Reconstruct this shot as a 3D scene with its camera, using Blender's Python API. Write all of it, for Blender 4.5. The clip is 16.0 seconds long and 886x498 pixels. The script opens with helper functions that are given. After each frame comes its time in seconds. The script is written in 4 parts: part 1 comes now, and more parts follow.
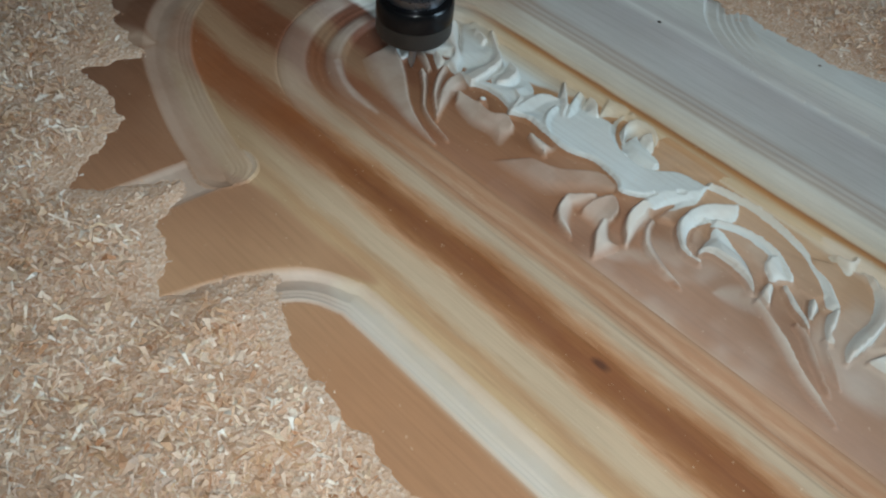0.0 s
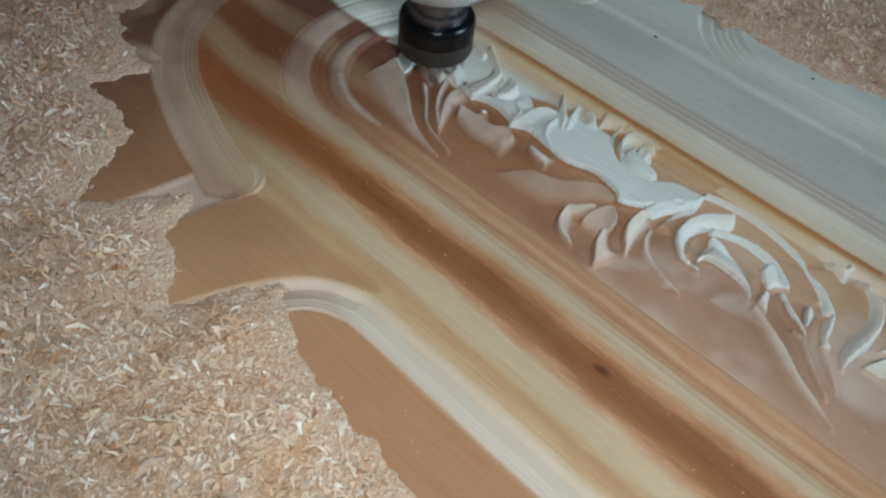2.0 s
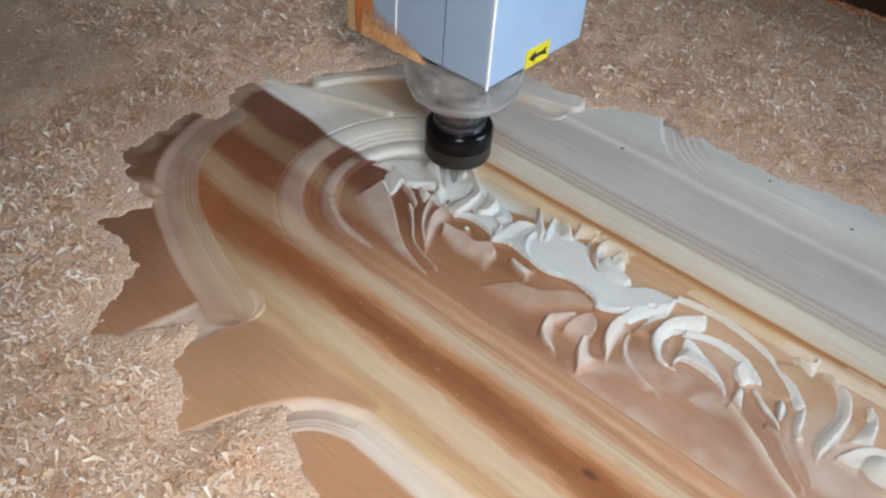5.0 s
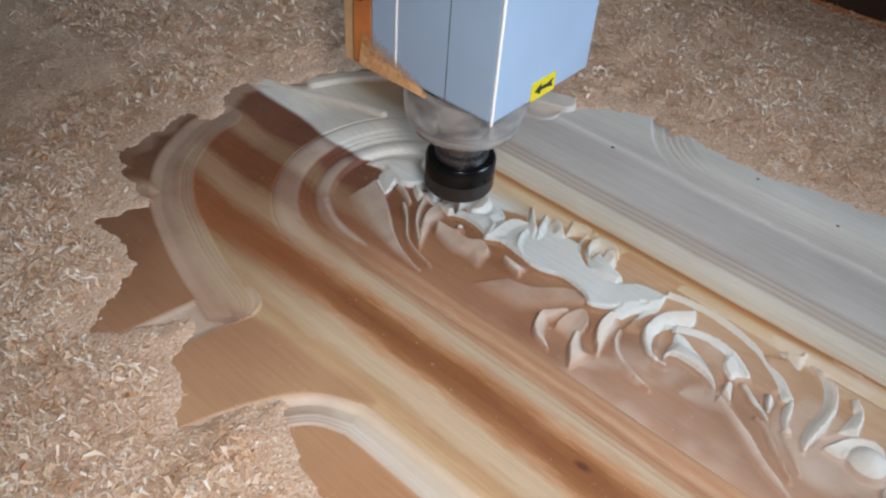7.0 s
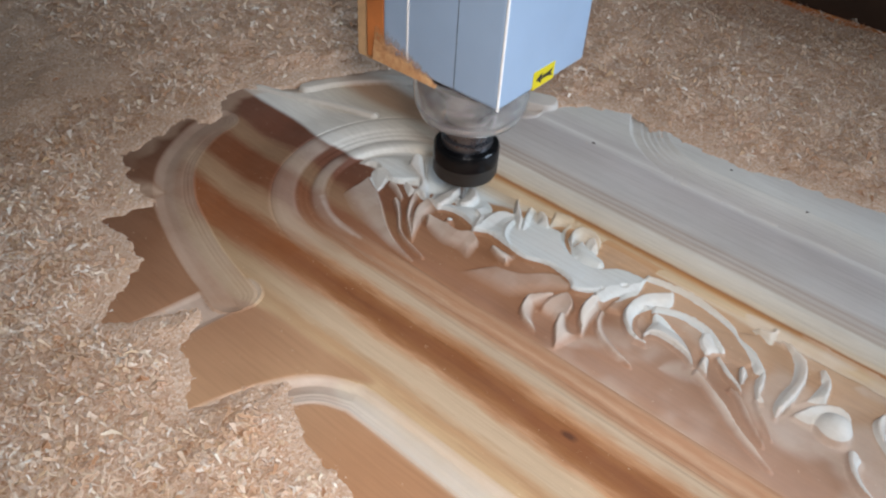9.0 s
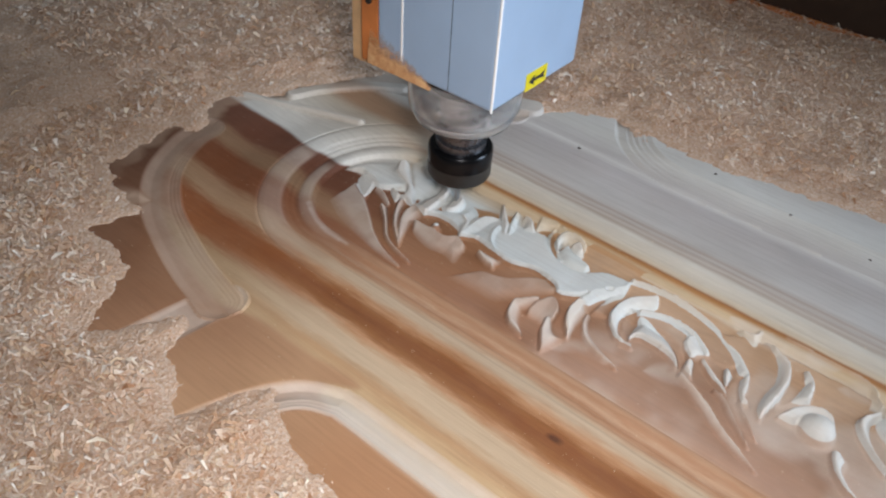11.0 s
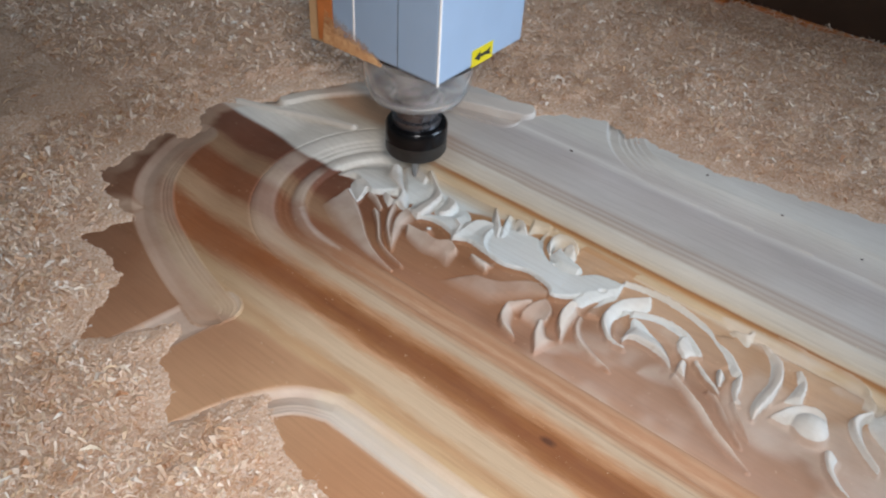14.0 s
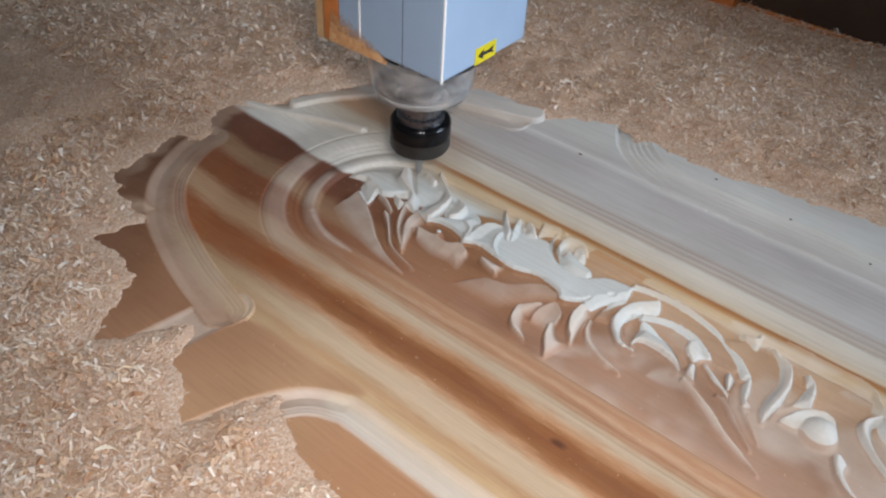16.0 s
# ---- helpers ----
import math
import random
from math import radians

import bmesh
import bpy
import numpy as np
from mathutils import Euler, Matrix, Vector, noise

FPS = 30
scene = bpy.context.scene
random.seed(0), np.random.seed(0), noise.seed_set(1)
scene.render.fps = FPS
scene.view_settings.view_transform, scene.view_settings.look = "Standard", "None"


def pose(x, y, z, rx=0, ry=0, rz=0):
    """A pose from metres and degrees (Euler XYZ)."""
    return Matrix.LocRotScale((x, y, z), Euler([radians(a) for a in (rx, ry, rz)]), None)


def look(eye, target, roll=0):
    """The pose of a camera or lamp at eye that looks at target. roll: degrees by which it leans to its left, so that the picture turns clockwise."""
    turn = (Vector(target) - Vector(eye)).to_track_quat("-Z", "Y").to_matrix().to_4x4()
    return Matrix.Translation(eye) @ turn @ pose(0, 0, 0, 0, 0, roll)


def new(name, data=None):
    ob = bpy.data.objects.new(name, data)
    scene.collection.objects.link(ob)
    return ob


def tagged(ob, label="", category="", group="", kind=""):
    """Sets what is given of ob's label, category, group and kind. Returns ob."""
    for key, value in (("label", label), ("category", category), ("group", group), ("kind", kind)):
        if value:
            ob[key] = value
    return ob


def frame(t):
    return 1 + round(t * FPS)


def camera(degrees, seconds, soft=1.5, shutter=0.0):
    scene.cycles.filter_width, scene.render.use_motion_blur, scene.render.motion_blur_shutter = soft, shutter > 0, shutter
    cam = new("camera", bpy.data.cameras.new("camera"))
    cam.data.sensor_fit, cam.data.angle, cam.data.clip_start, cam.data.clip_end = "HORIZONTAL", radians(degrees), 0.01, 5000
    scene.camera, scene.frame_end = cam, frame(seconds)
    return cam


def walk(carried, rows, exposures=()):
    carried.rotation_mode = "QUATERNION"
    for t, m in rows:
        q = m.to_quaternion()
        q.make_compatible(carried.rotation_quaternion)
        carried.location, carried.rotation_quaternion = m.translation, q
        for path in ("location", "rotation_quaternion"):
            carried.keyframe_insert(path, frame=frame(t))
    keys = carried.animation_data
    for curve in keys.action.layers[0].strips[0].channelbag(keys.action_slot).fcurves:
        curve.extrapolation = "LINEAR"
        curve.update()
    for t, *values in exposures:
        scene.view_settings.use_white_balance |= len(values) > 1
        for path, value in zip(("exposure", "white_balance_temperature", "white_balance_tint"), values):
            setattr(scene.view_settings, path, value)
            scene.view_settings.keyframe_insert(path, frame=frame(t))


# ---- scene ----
cam = camera(57.5, 16.0, soft=2.2, shutter=0.4)
METRES, EYE, TILT, LEAN, TURN = 0.150, 0.356, 0.0, 0.0, 39.7
ROWS = [
    (0.0, 0.0, 0.0, 0.0, 5.31, -49.5, -4.55),
    (0.5, -0.0041, -0.0189, 0.0094, 5.12, -49.08, -4.55),
    (1.0, -0.006, -0.0307, 0.019, 4.97, -48.75, -4.52),
    (1.5, -0.0175, -0.054, 0.0251, 5.0, -48.51, -4.62),
    (2.0, -0.0207, -0.063, 0.0301, 5.01, -48.37, -4.56),
    (2.5, -0.0296, -0.0735, 0.0255, 4.88, -48.3, -4.45),
    (3.0, -0.0254, -0.0561, 0.1114, 4.69, -47.74, -4.01),
    (3.5, -0.0192, -0.0652, 0.266, 4.18, -45.48, -3.34),
    (4.0, -0.0136, -0.0924, 0.2896, 3.18, -43.12, -2.91),
    (6.5, -0.0586, -0.1704, 0.3059, 2.08, -42.0, -3.51),
    (7.0, -0.0448, -0.1861, 0.3144, 1.88, -42.03, -3.4),
    (7.5, -0.0353, -0.1849, 0.3107, 1.67, -42.04, -3.29),
    (8.0, -0.034, -0.1931, 0.3056, 1.56, -42.12, -3.25),
    (8.5, -0.0041, -0.2754, 0.3528, 1.25, -42.02, -3.08),
    (9.0, -0.0431, -0.4165, 0.3897, 0.6, -41.26, -2.93),
    (9.5, -0.0435, -0.4145, 0.3953, 0.2, -40.76, -3.13),
    (12.0, 0.0074, -0.4406, 0.4062, -0.41, -40.75, -2.82),
    (12.5, 0.014, -0.4332, 0.4139, -0.58, -40.61, -2.61),
    (13.0, 0.0196, -0.4369, 0.4071, -0.65, -40.59, -2.42),
    (13.5, 0.0074, -0.4517, 0.4163, -0.65, -40.5, -2.56),
    (14.0, 0.0099, -0.4375, 0.4068, -0.66, -40.51, -2.63),
    (14.5, -0.0023, -0.4452, 0.4177, -0.52, -40.54, -2.58),
    (15.0, -0.0026, -0.4432, 0.4269, -0.45, -40.43, -2.52),
    (15.5, 0.0001, -0.4339, 0.4218, -0.44, -40.48, -2.52),
    (16.0, -0.0267, -0.4526, 0.4265, -0.31, -40.42, -2.66),
]
walk(cam, [(t, pose(0, 0, EYE, TILT, LEAN, TURN) @ pose(METRES * x, METRES * y, METRES * z, 90 + pitch, roll, yaw)) for t, x, y, z, yaw, pitch, roll in ROWS], exposures=[(0.0, 0.31, 5800, -5.0), (2.7, 0.29, 5800, -5.0), (3.3, 0.39, 5900, -2.0), (3.5, 0.50, 6000, 0.5), (4.0, 0.82, 6100, 3.0), (4.4, 0.82, 6150, 4.5), (6.4, 0.64, 6200, 7.0), (9.0, 0.65, 6250, 8.5), (16.0, 0.65, 6250, 8.5)])

# ---- light ----
world = bpy.data.worlds.new("workshop_air")
scene.world = world
world.use_nodes = True
world.node_tree.nodes["Background"].inputs[0].default_value = (0.70, 0.80, 0.95, 1)
world.node_tree.nodes["Background"].inputs[1].default_value = 0.52


def area(name, eye, target, power, sx, sy, colour):
    lamp = bpy.data.lights.new(name, "AREA")
    lamp.shape, lamp.size, lamp.size_y, lamp.energy, lamp.color = "RECTANGLE", sx, sy, power, colour
    ob = new(name, lamp)
    ob.matrix_world = look(eye, target)
    return ob


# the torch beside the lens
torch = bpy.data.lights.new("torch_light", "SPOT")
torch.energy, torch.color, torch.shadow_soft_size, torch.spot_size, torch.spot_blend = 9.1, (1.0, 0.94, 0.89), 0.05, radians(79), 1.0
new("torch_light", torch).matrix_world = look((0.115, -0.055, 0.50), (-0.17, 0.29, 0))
# cool light from the right; the window that holds it is unseen
area("unseen_window_light", (2.98, 2.0, 1.1), (-0.2, 0.4, 0), 58, 1.5, 1.1, (0.72, 0.86, 1.0))
# soft overhead fill, added to lift the ambient level
area("ceiling_fill_light", (-0.9, 0.9, 2.33), (-0.9, 0.9, 0), 1.6, 1.2, 0.2, (0.90, 0.96, 1.0))
area("ceiling_fill_light", (1.0, -0.6, 2.33), (1.0, -0.6, 0), 1.6, 1.2, 0.2, (0.90, 0.96, 1.0))


# ---- materials ----
def material(name):
    m = bpy.data.materials.new(name)
    m.use_nodes = True
    return m, m.node_tree.nodes, m.node_tree.links, m.node_tree.nodes["Principled BSDF"]


def ramp(nodes, stops, mode="LINEAR"):
    r = nodes.new("ShaderNodeValToRGB")
    r.color_ramp.interpolation = mode
    e = r.color_ramp.elements
    while len(e) < len(stops):
        e.new(0.5)
    for k, (p, c) in zip(e, stops):
        k.position, k.color = p, (*c, 1)
    return r


def maths(nodes, links, op, a, b=None, c=None):
    n = nodes.new("ShaderNodeMath")
    n.operation = op
    for i, v in enumerate((a, b, c)):
        if v is None:
            continue
        if isinstance(v, (int, float)):
            n.inputs[i].default_value = v
        else:
            links.new(v, n.inputs[i])
    return n.outputs[0]


def noise_tex(nodes, links, vec, scale, detail=4, rough=0.55, stretch=(1, 1, 1)):
    m = nodes.new("ShaderNodeMapping")
    m.inputs["Scale"].default_value = stretch
    links.new(vec, m.inputs["Vector"])
    n = nodes.new("ShaderNodeTexNoise")
    n.inputs["Scale"].default_value, n.inputs["Detail"].default_value, n.inputs["Roughness"].default_value = scale, detail, rough
    links.new(m.outputs[0], n.inputs["Vector"])
    return n.outputs["Fac"]


def mix(nodes, links, fac, a, b, mode="MIX"):
    n = nodes.new("ShaderNodeMix")
    n.data_type, n.blend_type = "RGBA", mode
    for i, v in ((0, fac), (6, a), (7, b)):
        if isinstance(v, (int, float)):
            n.inputs[i].default_value = v
        elif isinstance(v, tuple):
            n.inputs[i].default_value = (*v, 1)
        else:
            links.new(v, n.inputs[i])
    return n.outputs[2]


def bump(nodes, links, height, strength, distance, bsdf):
    b = nodes.new("ShaderNodeBump")
    b.inputs["Strength"].default_value, b.inputs["Distance"].default_value = strength, distance
    links.new(height, b.inputs["Height"])
    links.new(b.outputs[0], bsdf.inputs["Normal"])


def lin(r, g, b):
    return tuple((v / 255) ** 2.2 for v in (r, g, b))


Y0, Y1 = 0.10, 0.62   # span of the boards' colour streaks across the grain


def stripe(y, r, g, b):
    return ((y - Y0) / (Y1 - Y0), lin(r, g, b))


def make_wood(name="carved_wood"):
    """Glued boards: brown heartwood and pale sapwood in streaks along x; the sapwood lies slanting over the heartwood.
    Thin lines on the pale boards paint shade and lit edges of the far mouldings.
    """
    m, nodes, links, bsdf = material(name)
    geo = nodes.new("ShaderNodeNewGeometry")
    pos = geo.outputs["Position"]
    sep = nodes.new("ShaderNodeSeparateXYZ")
    links.new(pos, sep.inputs[0])
    wob = noise_tex(nodes, links, pos, 7, 3, 0.6, (0.5, 1.2, 1))
    wob2 = noise_tex(nodes, links, pos, 60, 3, 0.7, (0.35, 1.6, 1))
    y = maths(nodes, links, "MULTIPLY_ADD", maths(nodes, links, "SUBTRACT", wob, 0.5), 0.022, sep.outputs[1])
    y = maths(nodes, links, "MULTIPLY_ADD", maths(nodes, links, "SUBTRACT", wob2, 0.5), 0.011, y)
    wob3 = noise_tex(nodes, links, pos, 260, 3, 0.6, (0.16, 1.4, 1))
    y = maths(nodes, links, "MULTIPLY_ADD", maths(nodes, links, "SUBTRACT", wob3, 0.5), 0.009, y)
    f = maths(nodes, links, "DIVIDE", maths(nodes, links, "SUBTRACT", y, Y0), Y1 - Y0)
    # the pale boards' streaks and painted moulding lines run straighter
    straight = maths(nodes, links, "MULTIPLY_ADD", maths(nodes, links, "SUBTRACT", wob, 0.5), 0.007, sep.outputs[1])
    straight = maths(nodes, links, "MULTIPLY_ADD", maths(nodes, links, "SUBTRACT", wob2, 0.5), 0.003, straight)
    straight = maths(nodes, links, "DIVIDE", maths(nodes, links, "SUBTRACT", straight, Y0), Y1 - Y0)
    brown = ramp(nodes, [stripe(0.10, 176, 128, 90), stripe(0.150, 178, 130, 92), stripe(0.156, 208, 188, 164), stripe(0.166, 208, 188, 164), stripe(0.176, 212, 186, 148),
                         stripe(0.190, 202, 166, 128), stripe(0.198, 190, 150, 112), stripe(0.208, 206, 182, 154), stripe(0.220, 202, 176, 148), stripe(0.226, 188, 142, 106), stripe(0.231, 150, 100, 62), stripe(0.240, 132, 82, 50),
                         stripe(0.247, 150, 98, 60), stripe(0.254, 188, 142, 106), stripe(0.261, 203, 178, 152), stripe(0.266, 206, 182, 156), stripe(0.274, 192, 152, 122), stripe(0.279, 178, 130, 98), stripe(0.283, 196, 160, 132), stripe(0.288, 180, 132, 100), stripe(0.292, 192, 152, 122), stripe(0.298, 176, 128, 96), stripe(0.308, 164, 118, 92),
                         stripe(0.32, 166, 118, 88), stripe(0.35, 158, 112, 82), stripe(0.38, 176, 136, 104), stripe(0.42, 190, 148, 108)])
    links.new(f, brown.inputs[0])
    # the same boards towards their end: darker heart, more bands
    end = ramp(nodes, [stripe(0.10, 150, 105, 75), stripe(0.17, 150, 102, 70), stripe(0.185, 178, 150, 118), stripe(0.212, 168, 136, 102), stripe(0.222, 142, 86, 50), stripe(0.246, 140, 82, 46),
                       stripe(0.258, 170, 136, 106), stripe(0.272, 168, 132, 102), stripe(0.282, 130, 78, 48), stripe(0.308, 126, 74, 46), stripe(0.318, 150, 118, 92), stripe(0.330, 144, 110, 84),
                       stripe(0.338, 112, 68, 50), stripe(0.362, 108, 66, 50), stripe(0.40, 112, 68, 50)])
    links.new(f, end.inputs[0])
    xr = nodes.new("ShaderNodeMapRange")
    xr.interpolation_type = "SMOOTHSTEP"
    links.new(sep.outputs[0], xr.inputs[0])
    xr.inputs[1].default_value, xr.inputs[2].default_value = -0.41, -0.23
    heart = mix(nodes, links, xr.outputs[0], end.outputs[0], brown.outputs[0])
    def mask(field):
        n = nodes.new("ShaderNodeAttribute")
        n.attribute_name = field
        return n.outputs["Fac"]

    # the outer face of the board, plain brown
    plain = ramp(nodes, [(0.0, lin(108, 72, 54)), (0.3, lin(136, 94, 68)), (0.5, lin(166, 122, 92)), (0.75, lin(186, 144, 110)), (1.0, lin(174, 128, 94))])
    px = nodes.new("ShaderNodeMapRange")
    links.new(sep.outputs[0], px.inputs[0])
    px.inputs[1].default_value, px.inputs[2].default_value = -0.55, -0.16
    links.new(maths(nodes, links, "MULTIPLY_ADD", maths(nodes, links, "SUBTRACT", wob, 0.5), 0.5, px.outputs[0]), plain.inputs[0])
    heart = mix(nodes, links, mask("ledge"), heart, plain.outputs[0])
    pale_end = ramp(nodes, [stripe(0.36, 222, 221, 218), stripe(0.385, 214, 208, 200), stripe(0.40, 210, 203, 194), stripe(0.425, 200, 189, 176), stripe(0.440, 188, 172, 154), stripe(0.452, 158, 124, 98),
                            stripe(0.475, 154, 120, 94), stripe(0.487, 206, 198, 190), stripe(0.52, 190, 182, 176), stripe(0.56, 196, 190, 186)])
    links.new(straight, pale_end.inputs[0])
    # dark lines paint the far moulding steps' shade, 0.538 the cove's lit edge
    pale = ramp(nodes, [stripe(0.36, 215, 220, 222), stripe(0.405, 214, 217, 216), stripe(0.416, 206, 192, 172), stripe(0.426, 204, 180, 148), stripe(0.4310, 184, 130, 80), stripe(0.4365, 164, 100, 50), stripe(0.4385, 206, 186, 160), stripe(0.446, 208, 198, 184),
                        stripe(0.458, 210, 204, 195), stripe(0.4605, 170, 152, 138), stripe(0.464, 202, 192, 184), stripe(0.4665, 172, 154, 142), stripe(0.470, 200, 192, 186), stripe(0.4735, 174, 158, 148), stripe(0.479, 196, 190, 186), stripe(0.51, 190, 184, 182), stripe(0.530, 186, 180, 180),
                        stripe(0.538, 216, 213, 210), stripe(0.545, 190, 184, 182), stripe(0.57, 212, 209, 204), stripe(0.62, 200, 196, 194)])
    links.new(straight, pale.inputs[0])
    xp = nodes.new("ShaderNodeMapRange")
    xp.interpolation_type = "SMOOTHSTEP"
    links.new(sep.outputs[0], xp.inputs[0])
    xp.inputs[1].default_value, xp.inputs[2].default_value = -0.40, -0.30
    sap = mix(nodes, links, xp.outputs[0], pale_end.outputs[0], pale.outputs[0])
    yj = maths(nodes, links, "MULTIPLY_ADD", sep.outputs[0], 0.075, maths(nodes, links, "MULTIPLY_ADD", maths(nodes, links, "SUBTRACT", wob2, 0.5), 0.004, sep.outputs[1]))
    slant = nodes.new("ShaderNodeMapRange")
    links.new(sep.outputs[0], slant.inputs[0])
    slant.inputs[1].default_value, slant.inputs[2].default_value, slant.inputs[3].default_value, slant.inputs[4].default_value = -0.35, -0.20, 1.8, 10.9
    yj = maths(nodes, links, "MULTIPLY_ADD", sep.outputs[2], slant.outputs[0], maths(nodes, links, "ADD", yj, mask("sap")))
    jr = nodes.new("ShaderNodeMapRange")
    jr.interpolation_type = "SMOOTHSTEP"
    links.new(yj, jr.inputs[0])
    jr.inputs[1].default_value, jr.inputs[2].default_value = 0.325, 0.331
    joint = jr.outputs[0]
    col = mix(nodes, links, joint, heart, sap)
    fine = noise_tex(nodes, links, pos, 420, 4, 0.65, (0.035, 1, 1))
    grain = ramp(nodes, [(0.25, (0.80, 0.78, 0.76)), (0.55, (1, 1, 1)), (0.8, (1.06, 1.06, 1.05))])
    links.new(fine, grain.inputs[0])
    col = mix(nodes, links, 0.70, col, grain.outputs[0], "MULTIPLY")
    blot = noise_tex(nodes, links, pos, 16, 5, 0.6, (0.45, 1, 1))
    bl = ramp(nodes, [(0.3, (0.86, 0.84, 0.82)), (0.7, (1.08, 1.08, 1.08))])
    links.new(blot, bl.inputs[0])
    col = mix(nodes, links, 0.8, col, bl.outputs[0], "MULTIPLY")
    # a dark knot in the heartwood
    kn = nodes.new("ShaderNodeVectorMath")
    kn.operation = "DISTANCE"
    sc = nodes.new("ShaderNodeMapping")
    sc.inputs["Scale"].default_value = (1, 2.4, 0)
    links.new(pos, sc.inputs["Vector"])
    links.new(sc.outputs[0], kn.inputs[0])
    kn.inputs[1].default_value = (-0.0845, 0.2425 * 2.4, 0)
    kd = maths(nodes, links, "MULTIPLY_ADD", maths(nodes, links, "SUBTRACT", wob2, 0.5), 0.012, kn.outputs["Value"])
    kr = nodes.new("ShaderNodeMapRange")
    links.new(kd, kr.inputs[0])
    kr.inputs[1].default_value, kr.inputs[2].default_value, kr.inputs[3].default_value, kr.inputs[4].default_value = 0.0015, 0.0065, 0.9, 0.0
    col = mix(nodes, links, kr.outputs[0], col, lin(84, 48, 32))
    # loose dust specks
    sp = noise_tex(nodes, links, pos, 330, 2, 0.5)
    spr = ramp(nodes, [(0.72, (0, 0, 0)), (0.76, (1, 1, 1))])
    links.new(sp, spr.inputs[0])
    col = mix(nodes, links, maths(nodes, links, "MULTIPLY", spr.outputs[0], 0.45), col, lin(222, 200, 172))
    # settled fine dust, and light painted onto the carved facets
    dn = noise_tex(nodes, links, pos, 22, 5, 0.62)
    dr = ramp(nodes, [(0.25, (0, 0, 0)), (0.6, (1, 1, 1))])
    links.new(dn, dr.inputs[0])
    amount = maths(nodes, links, "MULTIPLY", maths(nodes, links, "MULTIPLY_ADD", dr.outputs[0], 0.45, 0.60), mask("dust"))
    amount = maths(nodes, links, "MAXIMUM", amount, maths(nodes, links, "MULTIPLY", dr.outputs[0], 0.06))
    col = mix(nodes, links, amount, col, mix(nodes, links, mask("fresh"), lin(190, 162, 140), lin(216, 203, 192)))
    links.new(col, bsdf.inputs["Base Color"])
    bsdf.inputs["Roughness"].default_value = 0.62
    bsdf.inputs["Specular IOR Level"].default_value = 0.35
    bump(nodes, links, maths(nodes, links, "ADD", fine, maths(nodes, links, "MULTIPLY", sp, 0.4)), 0.25, 0.0006, bsdf)
    return m


def make_chips(name):
    m, nodes, links, bsdf = material(name)
    geo = nodes.new("ShaderNodeNewGeometry")
    r = ramp(nodes, [(0.0, lin(206, 174, 148)), (0.14, lin(220, 196, 176)), (0.28, lin(198, 158, 128)), (0.40, lin(228, 212, 198)), (0.50, lin(208, 174, 146)), (0.60, lin(238, 230, 222)), (0.70, lin(220, 194, 164)), (0.78, lin(180, 134, 102)), (0.84, lin(240, 233, 226)), (0.92, lin(212, 180, 154)), (1.0, lin(232, 218, 198))])
    links.new(geo.outputs["Random Per Island"], r.inputs[0])
    big = noise_tex(nodes, links, geo.outputs["Position"], 9, 4, 0.6)
    tone = ramp(nodes, [(0.3, (0.90, 0.86, 0.83)), (0.7, (1.10, 1.11, 1.11))])
    links.new(big, tone.inputs[0])
    heap = noise_tex(nodes, links, geo.outputs["Position"], 48, 3, 0.6)
    heap_tone = ramp(nodes, [(0.32, (0.90, 0.77, 0.65)), (0.46, (1, 0.97, 0.95)), (0.62, (1.10, 1.12, 1.14))])
    links.new(heap, heap_tone.inputs[0])
    fine = noise_tex(nodes, links, geo.outputs["Position"], 900, 3, 0.6)
    ft = ramp(nodes, [(0.3, (0.82, 0.8, 0.78)), (0.7, (1.05, 1.05, 1.05))])
    links.new(fine, ft.inputs[0])
    col = mix(nodes, links, 1.0, r.outputs[0], tone.outputs[0], "MULTIPLY")
    col = mix(nodes, links, 1.0, col, heap_tone.outputs[0], "MULTIPLY")
    col = mix(nodes, links, 1.0, col, ft.outputs[0], "MULTIPLY")
    links.new(col, bsdf.inputs["Base Color"])
    bsdf.inputs["Roughness"].default_value = 0.7
    bsdf.inputs["Specular IOR Level"].default_value = 0.3
    return m


def make_bed():
    m, nodes, links, bsdf = material("chip_bed")
    geo = nodes.new("ShaderNodeNewGeometry")
    v = nodes.new("ShaderNodeTexVoronoi")
    v.inputs["Scale"].default_value = 520
    links.new(geo.outputs["Position"], v.inputs["Vector"])
    r = ramp(nodes, [(0.0, lin(200, 164, 138)), (0.3, lin(212, 182, 160)), (0.6, lin(194, 156, 128)), (0.85, lin(220, 198, 180)), (1, lin(186, 146, 118))])
    sep = nodes.new("ShaderNodeSeparateColor")
    links.new(v.outputs["Color"], sep.inputs[0])
    links.new(sep.outputs[0], r.inputs[0])
    links.new(r.outputs[0], bsdf.inputs["Base Color"])
    bsdf.inputs["Roughness"].default_value = 0.85
    bump(nodes, links, v.outputs["Distance"], 0.5, 0.002, bsdf)
    return m


